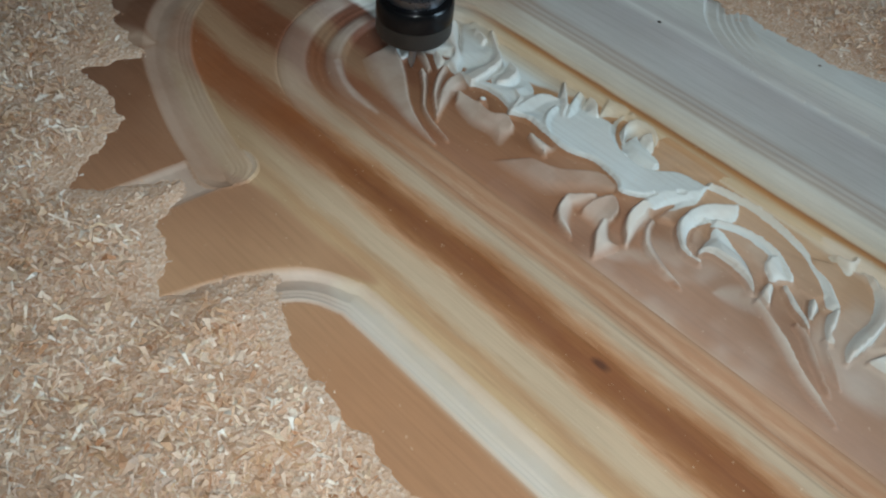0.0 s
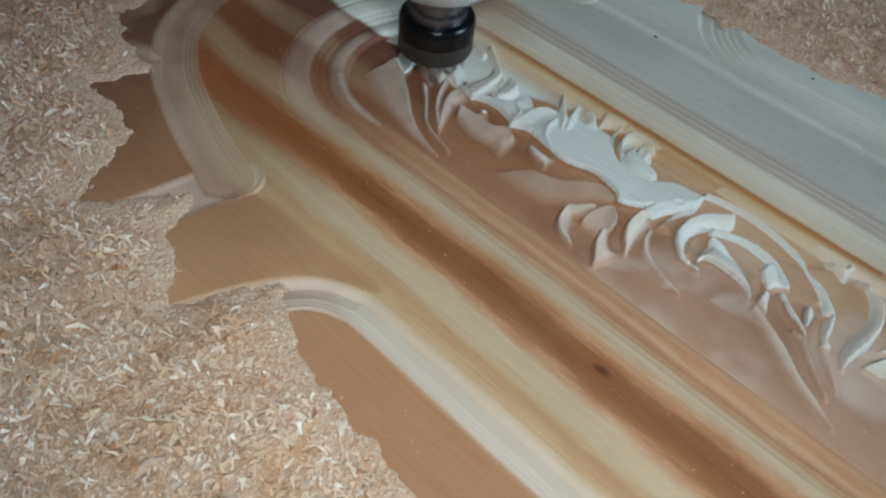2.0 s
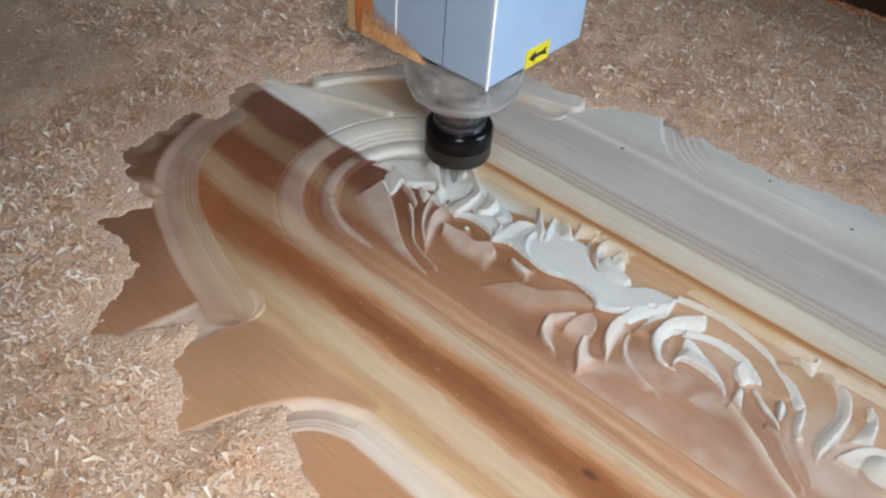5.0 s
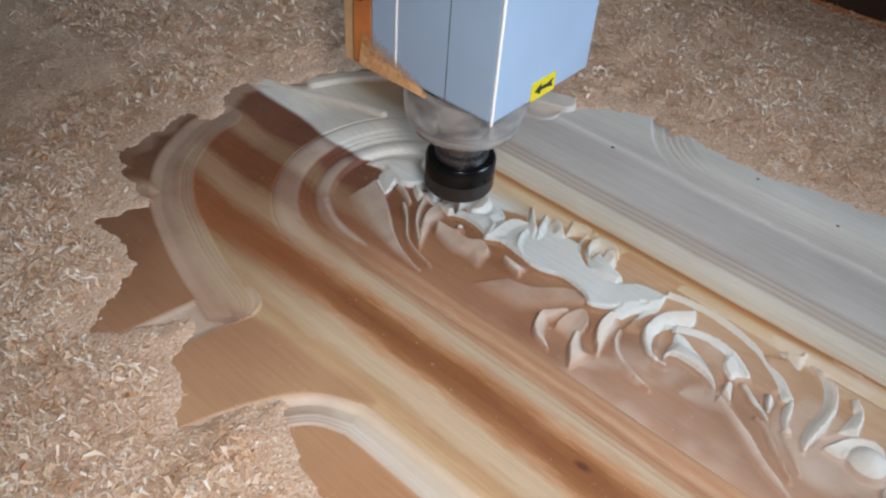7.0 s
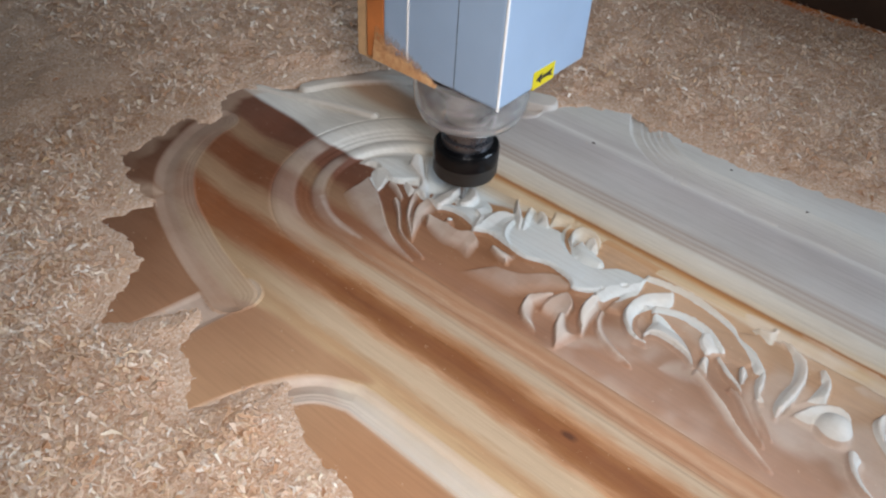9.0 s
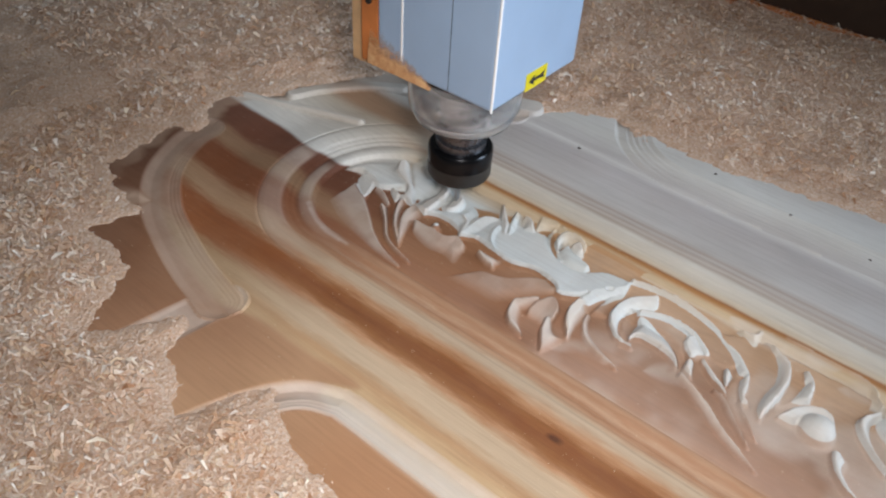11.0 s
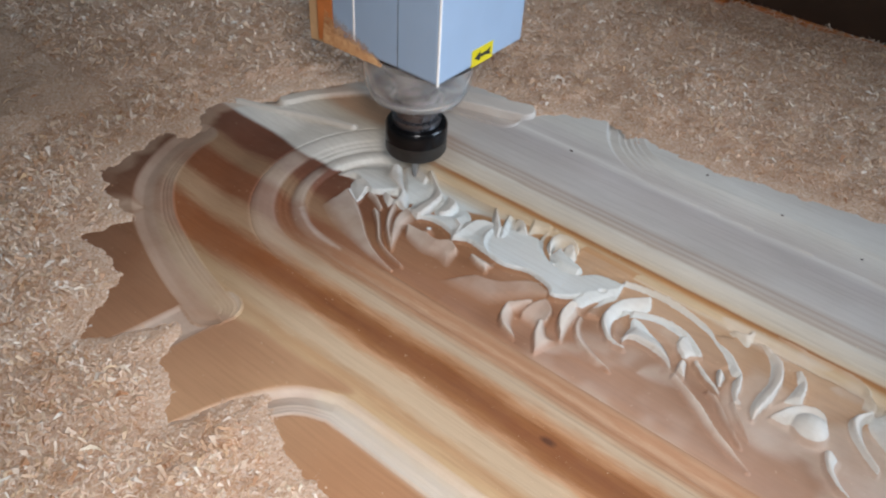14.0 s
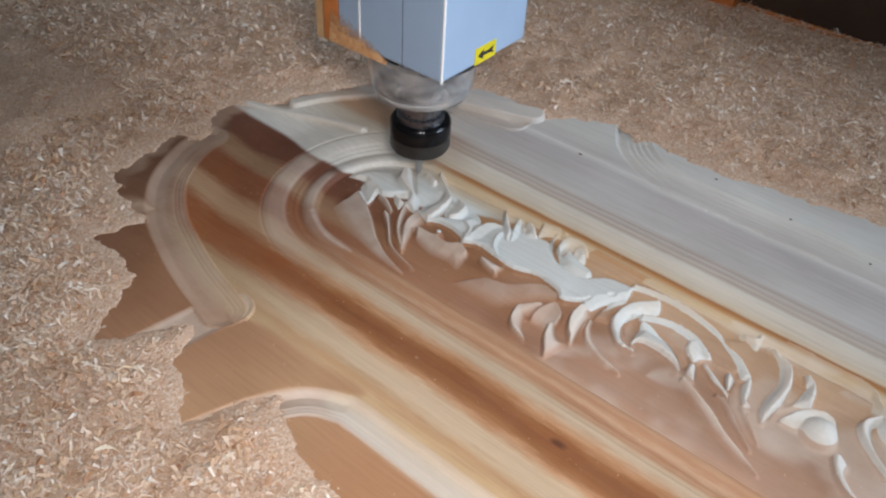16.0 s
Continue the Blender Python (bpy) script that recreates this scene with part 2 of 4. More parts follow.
def simple(name, colour, rough=0.5, metal=0.0, vary=0.12, scale=40, coat=0.0):
    m, nodes, links, bsdf = material(name)
    tc = nodes.new("ShaderNodeTexCoord")
    n = noise_tex(nodes, links, tc.outputs["Object"], scale, 5, 0.6)
    r = ramp(nodes, [(0.3, tuple(c * (1 - vary) for c in colour)), (0.7, tuple(min(1, c * (1 + vary)) for c in colour))])
    links.new(n, r.inputs[0])
    links.new(r.outputs[0], bsdf.inputs["Base Color"])
    rr = maths(nodes, links, "MULTIPLY_ADD", n, 0.2, rough - 0.1)
    links.new(rr, bsdf.inputs["Roughness"])
    bsdf.inputs["Metallic"].default_value = metal
    bsdf.inputs["Coat Weight"].default_value = coat
    return m


WOOD = make_wood()
CHIPS = make_chips("wood_chips")
BED = make_bed()
HOUSING = simple("grey_blue_housing_paint", lin(160, 183, 213), 0.38, 0.0, 0.04, 18)
# near-white paint for the housing's drawn highlights and the lamp housings
EDGE = simple("highlight_and_lamp_white", lin(250, 251, 255), 0.3, 0.0, 0.02)
BLACK = simple("blackened_steel", (0.012, 0.012, 0.014), 0.22, 0.6, 0.2, 90)
BLACK_DULL = simple("dull_black_steel", (0.045, 0.042, 0.04), 0.5, 0.4, 0.2, 90)
GUN = simple("gunmetal", (0.17, 0.175, 0.20), 0.28, 0.9, 0.15, 60)
STEEL = simple("tool_steel", (0.42, 0.42, 0.43), 0.3, 0.9, 0.1, 80)
ORANGE = simple("dusty_orange_paint", lin(194, 118, 66), 0.62, 0.0, 0.25, 25)
TANDUST = simple("packed_wood_dust", lin(206, 168, 126), 0.9, 0.0, 0.12, 60)
YELLOW = simple("yellow_sticker", lin(226, 208, 30), 0.5, 0.0, 0.04)
INK = simple("black_print", (0.02, 0.02, 0.02), 0.5, 0.0, 0.05)
DARK = simple("dark_brown_steel", lin(74, 58, 48), 0.55, 0.2, 0.2, 12)
WALL = simple("grey_plaster", (0.36, 0.35, 0.33), 0.9, 0, 0.1, 3)
FLOOR = simple("concrete", (0.24, 0.23, 0.22), 0.85, 0, 0.15, 4)


def make_acrylic():
    m, nodes, links, bsdf = material("scratched_clear_plastic")
    tc = nodes.new("ShaderNodeTexCoord")
    n = noise_tex(nodes, links, tc.outputs["Object"], 28, 3, 0.6, (1, 1, 2.2))
    r = ramp(nodes, [(0.36, (0.50, 0.52, 0.55)), (0.56, (0.96, 0.97, 0.99))])
    links.new(n, r.inputs[0])
    links.new(r.outputs[0], bsdf.inputs["Base Color"])
    bsdf.inputs["Transmission Weight"].default_value = 0.82
    bsdf.inputs["Roughness"].default_value = 0.06
    bsdf.inputs["IOR"].default_value = 1.3
    return m


CLEAR = make_acrylic()


def make_caked():
    """Dust caked on paint, thinning out towards its upper edge."""
    m, nodes, links, bsdf = material("orange_brown_dust")
    geo = nodes.new("ShaderNodeTexCoord")
    n = noise_tex(nodes, links, geo.outputs["Object"], 260, 4, 0.65)
    r = ramp(nodes, [(0.3, lin(184, 126, 82)), (0.7, lin(216, 172, 126))])
    links.new(n, r.inputs[0])
    links.new(r.outputs[0], bsdf.inputs["Base Color"])
    bsdf.inputs["Roughness"].default_value = 0.92
    thick = nodes.new("ShaderNodeAttribute")
    thick.attribute_name = "thick"
    c = nodes.new("ShaderNodeClamp")
    links.new(maths(nodes, links, "ADD", maths(nodes, links, "MULTIPLY", thick.outputs["Fac"], 1.7), maths(nodes, links, "MULTIPLY_ADD", n, 1.2, -0.72)), c.inputs[0])
    links.new(c.outputs[0], bsdf.inputs["Alpha"])
    return m


CAKED = make_caked()


# ---- mesh helpers ----
def part(name, bm, mat, parent=None, label="", smooth=False):
    me = bpy.data.meshes.new(name)
    bmesh.ops.recalc_face_normals(bm, faces=bm.faces)
    if smooth:
        for f in bm.faces:
            f.smooth = True
    bm.to_mesh(me)
    bm.free()
    me.materials.append(mat)
    ob = new(name, me)
    if parent is not None:
        ob.parent = parent
    if label:
        ob["label"] = label
    return ob


def box(x0, x1, y0, y1, z0, z1, bevel=0.0, seg=2):
    bm = bmesh.new()
    bmesh.ops.create_cube(bm, size=1, matrix=Matrix.Translation(((x0 + x1) / 2, (y0 + y1) / 2, (z0 + z1) / 2)) @ Matrix.Diagonal((x1 - x0, y1 - y0, z1 - z0, 1)))
    if bevel:
        bmesh.ops.bevel(bm, geom=bm.edges[:], offset=bevel, segments=seg, affect="EDGES", profile=0.5)
    return bm


def turned(profile, n=48, closed=False):
    """A lathe about z through (radius, z) pairs."""
    bm = bmesh.new()
    rings = [[bm.verts.new((r * math.cos(2 * math.pi * i / n), r * math.sin(2 * math.pi * i / n), z)) for i in range(n)] for r, z in profile]
    pairs = list(zip(rings, rings[1:])) + ([(rings[-1], rings[0])] if closed else [])
    for a, b in pairs:
        for i in range(n):
            bm.faces.new((a[i], a[(i + 1) % n], b[(i + 1) % n], b[i]))
    if not closed:
        bm.faces.new(rings[0]), bm.faces.new(rings[-1])
    return bm


def sharpen(ob, angle=35):
    me = ob.data
    me.polygons.foreach_set("use_smooth", [True] * len(me.polygons))
    me.set_sharp_from_angle(angle=radians(angle))
    return ob


def grid_mesh(name, xs, ys, z, keep, mat, parent=None, label="", fields=None):
    """A sheet over the plan xs by ys with heights z, of the cells that keep marks."""
    ny, nx = z.shape
    gx, gy = np.meshgrid(xs, ys)
    used = np.zeros((ny, nx), bool)
    for dy in (0, 1):
        for dx in (0, 1):
            used[dy:ny - 1 + dy, dx:nx - 1 + dx] |= keep
    index = -np.ones((ny, nx), np.int64)
    index[used] = np.arange(used.sum())
    co = np.stack([gx[used], gy[used], z[used]], 1)
    a, b, c, d = index[:-1, :-1][keep], index[:-1, 1:][keep], index[1:, 1:][keep], index[1:, :-1][keep]
    ob = raw_mesh(name, co, np.stack([a, b, c, d], 1), mat, parent, label)
    for field, values in (fields or {}).items():
        ob.data.attributes.new(field, "FLOAT", "POINT").data.foreach_set("value", np.ascontiguousarray(values[used], np.float32))
    return ob


def raw_mesh(name, co, quads, mat, parent=None, label="", smooth=True):
    me = bpy.data.meshes.new(name)
    n = len(quads)
    me.vertices.add(len(co))
    me.vertices.foreach_set("co", np.ascontiguousarray(co, np.float32).ravel())
    me.loops.add(4 * n)
    me.loops.foreach_set("vertex_index", np.ascontiguousarray(quads, np.int32).ravel())
    me.polygons.add(n)
    me.polygons.foreach_set("loop_start", np.arange(0, 4 * n, 4, dtype=np.int32))
    me.polygons.foreach_set("use_smooth", np.full(n, smooth))
    me.update(calc_edges=True)
    me.materials.append(mat)
    ob = new(name, me)
    if parent is not None:
        ob.parent = parent
    if label:
        ob["label"] = label
    return ob


def smoothstep(a, b, v):
    t = np.clip((v - a) / (b - a), 0, 1)
    return t * t * (3 - 2 * t)


def value_noise(x, y, seed):
    """Smooth random field of period 1, made of hashed lattice values."""
    r = np.random.RandomState(seed).rand(256, 256)
    xi, yi = np.floor(x).astype(int), np.floor(y).astype(int)
    fx, fy = x - xi, y - yi
    fx, fy = fx * fx * (3 - 2 * fx), fy * fy * (3 - 2 * fy)
    g = lambda i, j: r[(yi + j) % 256, (xi + i) % 256]
    return (g(0, 0) * (1 - fx) + g(1, 0) * fx) * (1 - fy) + (g(0, 1) * (1 - fx) + g(1, 1) * fx) * fy - 0.5


def fractal(x, y, scale, seed, octaves=4):
    return sum(value_noise(x * scale * 2 ** k, y * scale * 2 ** k, seed + k) / 2 ** k for k in range(octaves))


def spline(points, n=14):
    """Catmull-Rom through the control points."""
    p = np.array(points, float)
    p = np.vstack([2 * p[0] - p[1], p, 2 * p[-1] - p[-2]])
    out = []
    for i in range(1, len(p) - 2):
        for t in np.linspace(0, 1, n, endpoint=i == len(p) - 3):
            out.append(0.5 * ((2 * p[i]) + (p[i + 1] - p[i - 1]) * t + (2 * p[i - 1] - 5 * p[i] + 4 * p[i + 1] - p[i + 2]) * t * t + (3 * p[i] - p[i - 1] - 3 * p[i + 1] + p[i + 2]) * t ** 3))
    return np.array(out)


def along(path, gx, gy):
    """For each place: signed distance to the path (left positive) and the share of the path's length at its foot."""
    seg = path[1:] - path[:-1]
    ln = np.hypot(seg[:, 0], seg[:, 1]) + 1e-9
    start = np.concatenate([[0], np.cumsum(ln)])
    best = np.full(gx.shape, 1e9)
    side, u = np.zeros(gx.shape), np.zeros(gx.shape)
    for k in range(len(seg)):
        px, py = gx - path[k, 0], gy - path[k, 1]
        t = np.clip((px * seg[k, 0] + py * seg[k, 1]) / ln[k] ** 2, 0, 1)
        d = np.hypot(px - t * seg[k, 0], py - t * seg[k, 1])
        near = d < best
        best = np.where(near, d, best)
        side = np.where(near, np.sign(seg[k, 0] * py - seg[k, 1] * px), side)
        u = np.where(near, (start[k] + t * ln[k]) / start[-1], u)
    return best * np.where(side == 0, 1, side), u


# ---- where the chips have been swept away ----
CLEAN = np.array([(0.40, 0.122), (-0.10, 0.122), (-0.126, 0.126), (-0.145, 0.124), (-0.167, 0.128), (-0.188, 0.125), (-0.197, 0.130), (-0.212, 0.137), (-0.224, 0.143), (-0.242, 0.147), (-0.254, 0.138), (-0.266, 0.121),
                  (-0.271, 0.092), (-0.282, 0.108), (-0.293, 0.117), (-0.318, 0.128), (-0.325, 0.146), (-0.338, 0.154), (-0.352, 0.136), (-0.364, 0.114), (-0.377, 0.107), (-0.395, 0.138), (-0.409, 0.160), (-0.439, 0.168), (-0.468, 0.165), (-0.463, 0.182), (-0.461, 0.200), (-0.467, 0.205), (-0.481, 0.203), (-0.511, 0.214), (-0.537, 0.222), (-0.529, 0.243), (-0.544, 0.257), (-0.539, 0.268), (-0.546, 0.285), (-0.550, 0.299), (-0.528, 0.309), (-0.530, 0.329), (-0.550, 0.353), (-0.540, 0.377)])
CLEAN_FAR = np.array([(-0.516, 0.407), (-0.520, 0.426), (-0.487, 0.490), (-0.470, 0.507), (-0.42, 0.545), (-0.386, 0.563), (-0.342, 0.573), (-0.318, 0.558), (-0.277, 0.589), (-0.249, 0.601), (-0.221, 0.592),
                      (-0.175, 0.595), (-0.119, 0.597), (-0.068, 0.603), (-0.021, 0.613), (0.01, 0.620), (0.40, 0.63)])
OUTLINE = np.vstack([CLEAN, CLEAN_FAR, CLEAN[:1]])


def chip_distance(x, y):
    """Metres outside the swept-clean outline (negative inside)."""
    inside = np.zeros(x.shape, bool)
    best = np.full(x.shape, 1e9)
    for (ax, ay), (bx, by) in zip(OUTLINE[:-1], OUTLINE[1:]):
        dx, dy = bx - ax, by - ay
        t = np.clip(((x - ax) * dx + (y - ay) * dy) / (dx * dx + dy * dy), 0, 1)
        best = np.minimum(best, np.hypot(x - ax - t * dx, y - ay - t * dy))
        cross = (ay > y) != (by > y)
        inside ^= cross & (x < ax + (y - ay) * dx / (dy if dy else 1e-9))
    return np.where(inside, -best, best)


# ---- the carved board ----
CENTRE = 0.360                       # the carving is symmetrical about this line
STEP = 0.00095
XS, YS = np.arange(-0.60, 0.17, STEP), np.arange(0.055, 0.668, STEP)
GX, GY = np.meshgrid(XS, YS)
D = np.abs(GY - CENTRE)
S = np.where(GX > -0.335, D, np.hypot((GX + 0.335) * 1.06, D))    # distance from the arch's spine

Z = np.zeros(GX.shape)
FIELDS = {k: np.zeros(GX.shape) for k in ("dust", "fresh", "ledge", "sap")}   # settled dust and light painted on facets, its paleness, the rough outer face, and how far the pale wood reaches
REGION = np.zeros(GX.shape, int)     # 0 field, 1 arch moulding, 2 scroll border, 3 outer cove, 4 ornament
# the field dips gently between the arch and the outer cove
Z -= 0.0035 * np.exp(-((S - 0.150) / 0.030) ** 2) * (S > 0.1)
# arch moulding: a roll, a run of fine steps, and the sunk ground inside
GROUND = -0.0080
arch = np.interp(S, [0.0, 0.062, 0.0645, 0.068, 0.073, 0.0775, 0.081, 0.0815, 0.086, 0.0865, 0.0905, 0.093, 0.1, 0.106, 0.110, 0.1135, 0.118],
                 [GROUND, GROUND, -0.0040, -0.0032, -0.0036, -0.0052, -0.0050, -0.0042, -0.0040, -0.0033, -0.0026, -0.0014, -0.0004, -0.0001, -0.0007, -0.0020, -0.0020])
Z = np.where(S < 0.112, arch, Z)
REGION[(S >= 0.0635) & (S < 0.112)] = 1
REGION[S < 0.0635] = 6


def border(points, half, region, profile, fresh=False, sides=(1, -1)):
    """Sink a moulded band along a path and its mirror image."""
    for flip in sides:
        path = spline([(x, CENTRE - flip * d) for x, d in points])
        off, u = along(path, GX, GY)
        v = off * flip / half
        inside = np.abs(v) < 1
        Z[inside] = np.interp(v[inside], *profile)
        REGION[inside] = region + (5 if flip < 0 else 0)
        cover = (1 - smoothstep(0.80, 1.08, np.abs(v))) * (0.52 if region == 2 else 0.72 if flip > 0 else 0.15)
        FIELDS["dust"][:] = np.maximum(FIELDS["dust"], cover)
        FIELDS["fresh"][:] = np.where(cover > 0.02, 1.0 if fresh else 0.25, FIELDS["fresh"])


# the ledge outside all the borders keeps the rough board's face
EDGE_LINE = [(-0.70, -0.02), (-0.530, 0.015), (-0.516, 0.071), (-0.494, 0.110), (-0.457, 0.140), (-0.419, 0.157), (-0.380, 0.170), (-0.335, 0.180), (-0.300, 0.172), (-0.250, 0.170), (-0.205, 0.168), (-0.180, 0.196), (0.30, 0.196)]
for flip in (1, -1):
    off, u = along(spline([(x, CENTRE - flip * d) for x, d in EDGE_LINE]), GX, GY)
    REGION[(off * flip < 0) & (GY * flip < CENTRE * flip) & (S > 0.112)] = 5 if flip > 0 else 10
    if flip > 0:
        FIELDS["ledge"] += smoothstep(-0.004, 0.004, -off) * (GY < CENTRE) * (S > 0.112)
# tail of the scroll, running out under the chips
border([(-0.331, 0.176), (-0.335, 0.190), (-0.341, 0.229), (-0.345, 0.250)], 0.0170, 2, ([-1, -0.7, 0.0, 0.7, 1], [0, -0.0016, -0.0022, -0.0016, 0]), True, (1,))
# C-scroll band round the end of the cartouche
border([(-0.522, 0.042), (-0.516, 0.071), (-0.494, 0.110), (-0.457, 0.140), (-0.419, 0.157), (-0.380, 0.170), (-0.345, 0.178), (-0.332, 0.181)], 0.0170, 2,
       ([-1, -0.80, -0.5, 0.0, 0.35, 0.45, 0.5, 0.62, 0.68, 0.8, 0.86, 1.0], [0, -0.0018, -0.0036, -0.0032, -0.0020, -0.0024, -0.0014, -0.0018, -0.0008, -0.0011, -0.0003, -0.0008]))
# outer cove, straight along the side and sweeping outwards at the shoulder
COVE = ([-1, -0.80, -0.55, -0.1, 0.3, 0.36, 0.55, 0.6, 0.8, 0.86, 1.0], [-0.0004, -0.0042, -0.0058, -0.0036, -0.0012, -0.0018, -0.0006, -0.0012, 0.0004, 0.0, -0.0010])
border([(0.30, 0.186), (-0.05, 0.186), (-0.185, 0.186), (-0.208, 0.189), (-0.228, 0.200), (-0.243, 0.222), (-0.253, 0.245), (-0.262, 0.272)], 0.0125, 3, COVE, True, (1,))
FAR_COVE = ([-1, -0.93, -0.8, -0.4, -0.36, -0.1, -0.06, 0.2, 0.24, 0.5, 0.54, 0.85, 1.0], [0.0, -0.0034, -0.0038, -0.0020, -0.0030, -0.0016, -0.0026, -0.0011, -0.0021, -0.0006, -0.0014, 0.0002, 0.0])
border([(0.30, 0.203), (-0.05, 0.198), (-0.140, 0.195), (-0.172, 0.198), (-0.196, 0.207), (-0.215, 0.222), (-0.227, 0.240), (-0.237, 0.262)], 0.0190, 3, FAR_COVE, True, (-1,))
# the far scroll ends in a raised bar, cut off square
border([(-0.420, 0.163), (-0.380, 0.178), (-0.345, 0.190), (-0.321, 0.199)], 0.0115, 2, ([-1, -0.9, 0.9, 1], [0.0005, 0.0052, 0.0046, 0.0]), True, (-1,))

# pale ridges that run on from the far scroll to the arch
border([(-0.5430, 0.0230), (-0.5111, 0.0338), (-0.4730, 0.0506), (-0.4294, 0.0646)], 0.0060, 2, ([-1, -0.3, 0.5, 1], [-0.0015, 0.0016, 0.0020, -0.0005]), True, (-1,))
border([(-0.5098, 0.0536), (-0.4968, 0.0814), (-0.4685, 0.1178), (-0.4411, 0.1391)], 0.0075, 2, ([-1, -0.8, 0.6, 1], [-0.0005, 0.0026, 0.0030, 0.0]), True, (-1,))

# dust lies on the rolls of the moulding round the arch's end
round_end = 1 - smoothstep(-0.375, -0.29, GX)
rolls = 0.48 * smoothstep(0.088, 0.093, S) * (1 - smoothstep(0.108, 0.114, S)) + 0.50 * smoothstep(0.064, 0.067, S) * (1 - smoothstep(0.074, 0.079, S))
rolls *= round_end * (1 - smoothstep(0.318, 0.336, GY + 0.075 * GX)) * (0.55 + 0.6 * smoothstep(-0.3, 0.3, fractal(GX, GY, 14, 83, 3)))
FIELDS["fresh"] = np.where(rolls > FIELDS["dust"], 0.75, FIELDS["fresh"])
FIELDS["dust"] = np.maximum(FIELDS["dust"], rolls)

# ornament: leaves, scrolls and blades rise from the sunk ground
ORN = np.full(GX.shape, -1.0)
OWNER = np.zeros(GX.shape, int)
CARVED = []                          # names of the carved pieces, in order


def leaf(points, width, high, crest=1, tip=0.15, base=0.35, low=0.0, name="leaf"):
    """A gouged leaf along a spine: crest 1 or -1 puts its sharp edge on that side, 0 makes a rounded one, 2 a broad flat one."""
    path = spline(points)
    lo, hi = path.min(0) - width, path.max(0) + width
    i0, i1 = np.searchsorted(XS, (lo[0], hi[0]))
    j0, j1 = np.searchsorted(YS, (lo[1], hi[1]))
    gx, gy = GX[j0:j1, i0:i1], GY[j0:j1, i0:i1]
    if gx.size == 0:
        return
    off, u = along(path, gx, gy)
    half = width / 2 * (tip + (1 - tip) * np.sqrt(np.clip(np.sin(np.pi * np.clip(base + (1 - base) * u, 0, 1)), 0, 1)))
    v = off / half
    if crest == 2:
        p = np.sqrt(np.clip(1 - v ** 4, 0, 1)) * (0.86 + 0.14 * v * v)
    elif crest == 0:
        p = np.sqrt(np.clip(1 - v * v, 0, 1))
    else:
        w = v * crest
        p = np.where(w < 0.72, 0.40 + 0.60 * np.clip((w + 1) / 1.72, 0, 1) ** 1.7, np.clip((1 - w) / 0.28, 0, 1) ** 0.6)
    h = GROUND + low + 1.2 * high * p * (0.55 + 0.45 * np.sin(np.pi * np.clip(u * 0.85 + 0.12, 0, 1)))
    CARVED.append(name)
    top = (np.abs(v) < 1) & (h > ORN[j0:j1, i0:i1])
    ORN[j0:j1, i0:i1][top] = h[top]
    OWNER[j0:j1, i0:i1][top] = len(CARVED)


def gouge(name, crest, foot, top, low, sap, dust, hollow):
    """A scooped facet between a sharp crest and its foot; later facets cut into earlier ones.
    sap moves the seam between pale and brown wood; hollow above 1 scoops the facet deeper."""
    a, b = spline(crest, 8), spline(foot, 8)
    ring = np.vstack([a, b[::-1], a[:1]])
    lo, hi = ring.min(0) - 0.002, ring.max(0) + 0.002
    i0, i1 = np.searchsorted(XS, (lo[0], hi[0]))
    j0, j1 = np.searchsorted(YS, (lo[1], hi[1]))
    gx, gy = GX[j0:j1, i0:i1], GY[j0:j1, i0:i1]
    if gx.size == 0:
        return
    inside = np.zeros(gx.shape, bool)
    for (ax, ay), (bx, by) in zip(ring[:-1], ring[1:]):
        cross = (ay > gy) != (by > gy)
        inside ^= cross & (gx < ax + (gy - ay) * (bx - ax) / ((by - ay) if by != ay else 1e-9))
    da, db = np.abs(along(a, gx, gy)[0]), np.abs(along(b, gx, gy)[0])
    v = da / (da + db + 1e-6)
    h = low + (top - low) * (1 - v) ** hollow
    # the foot runs out into what lies beneath
    fade = np.zeros(v.shape) if name in ("stem", "arm", "hollow", "groove") else 0.9 * smoothstep(0.5, 1.0, v)
    under = np.maximum(ORN[j0:j1, i0:i1], GROUND)
    h = h + (under - h) * fade
    CARVED.append(name)
    ORN[j0:j1, i0:i1][inside] = h[inside]
    OWNER[j0:j1, i0:i1][inside] = len(CARVED)
    FIELDS["sap"][j0:j1, i0:i1][inside] = (sap * (1 - 0.6 * fade))[inside]
    # cover holds painted caught light as well as dust, strongest along the crest
    cover = dust * (1.1 - 0.3 * v) * (1 - 0.8 * fade) * (0.85 + 0.35 * smoothstep(-0.3, 0.3, fractal(gx, gy, 60, 29, 3)))
    FIELDS["dust"][j0:j1, i0:i1][inside] = cover[inside]
    FIELDS["fresh"][j0:j1, i0:i1][inside] = 1.0


def ball(x, y, r, high):
    d = np.hypot(GX - x, GY - y) / r
    h = GROUND + 1.2 * high * np.sqrt(np.clip(1 - d * d, 0, 1))
    CARVED.append("bead")
    top = (d < 1) & (h > ORN)
    ORN[top] = h[top]
    OWNER[top] = len(CARVED)


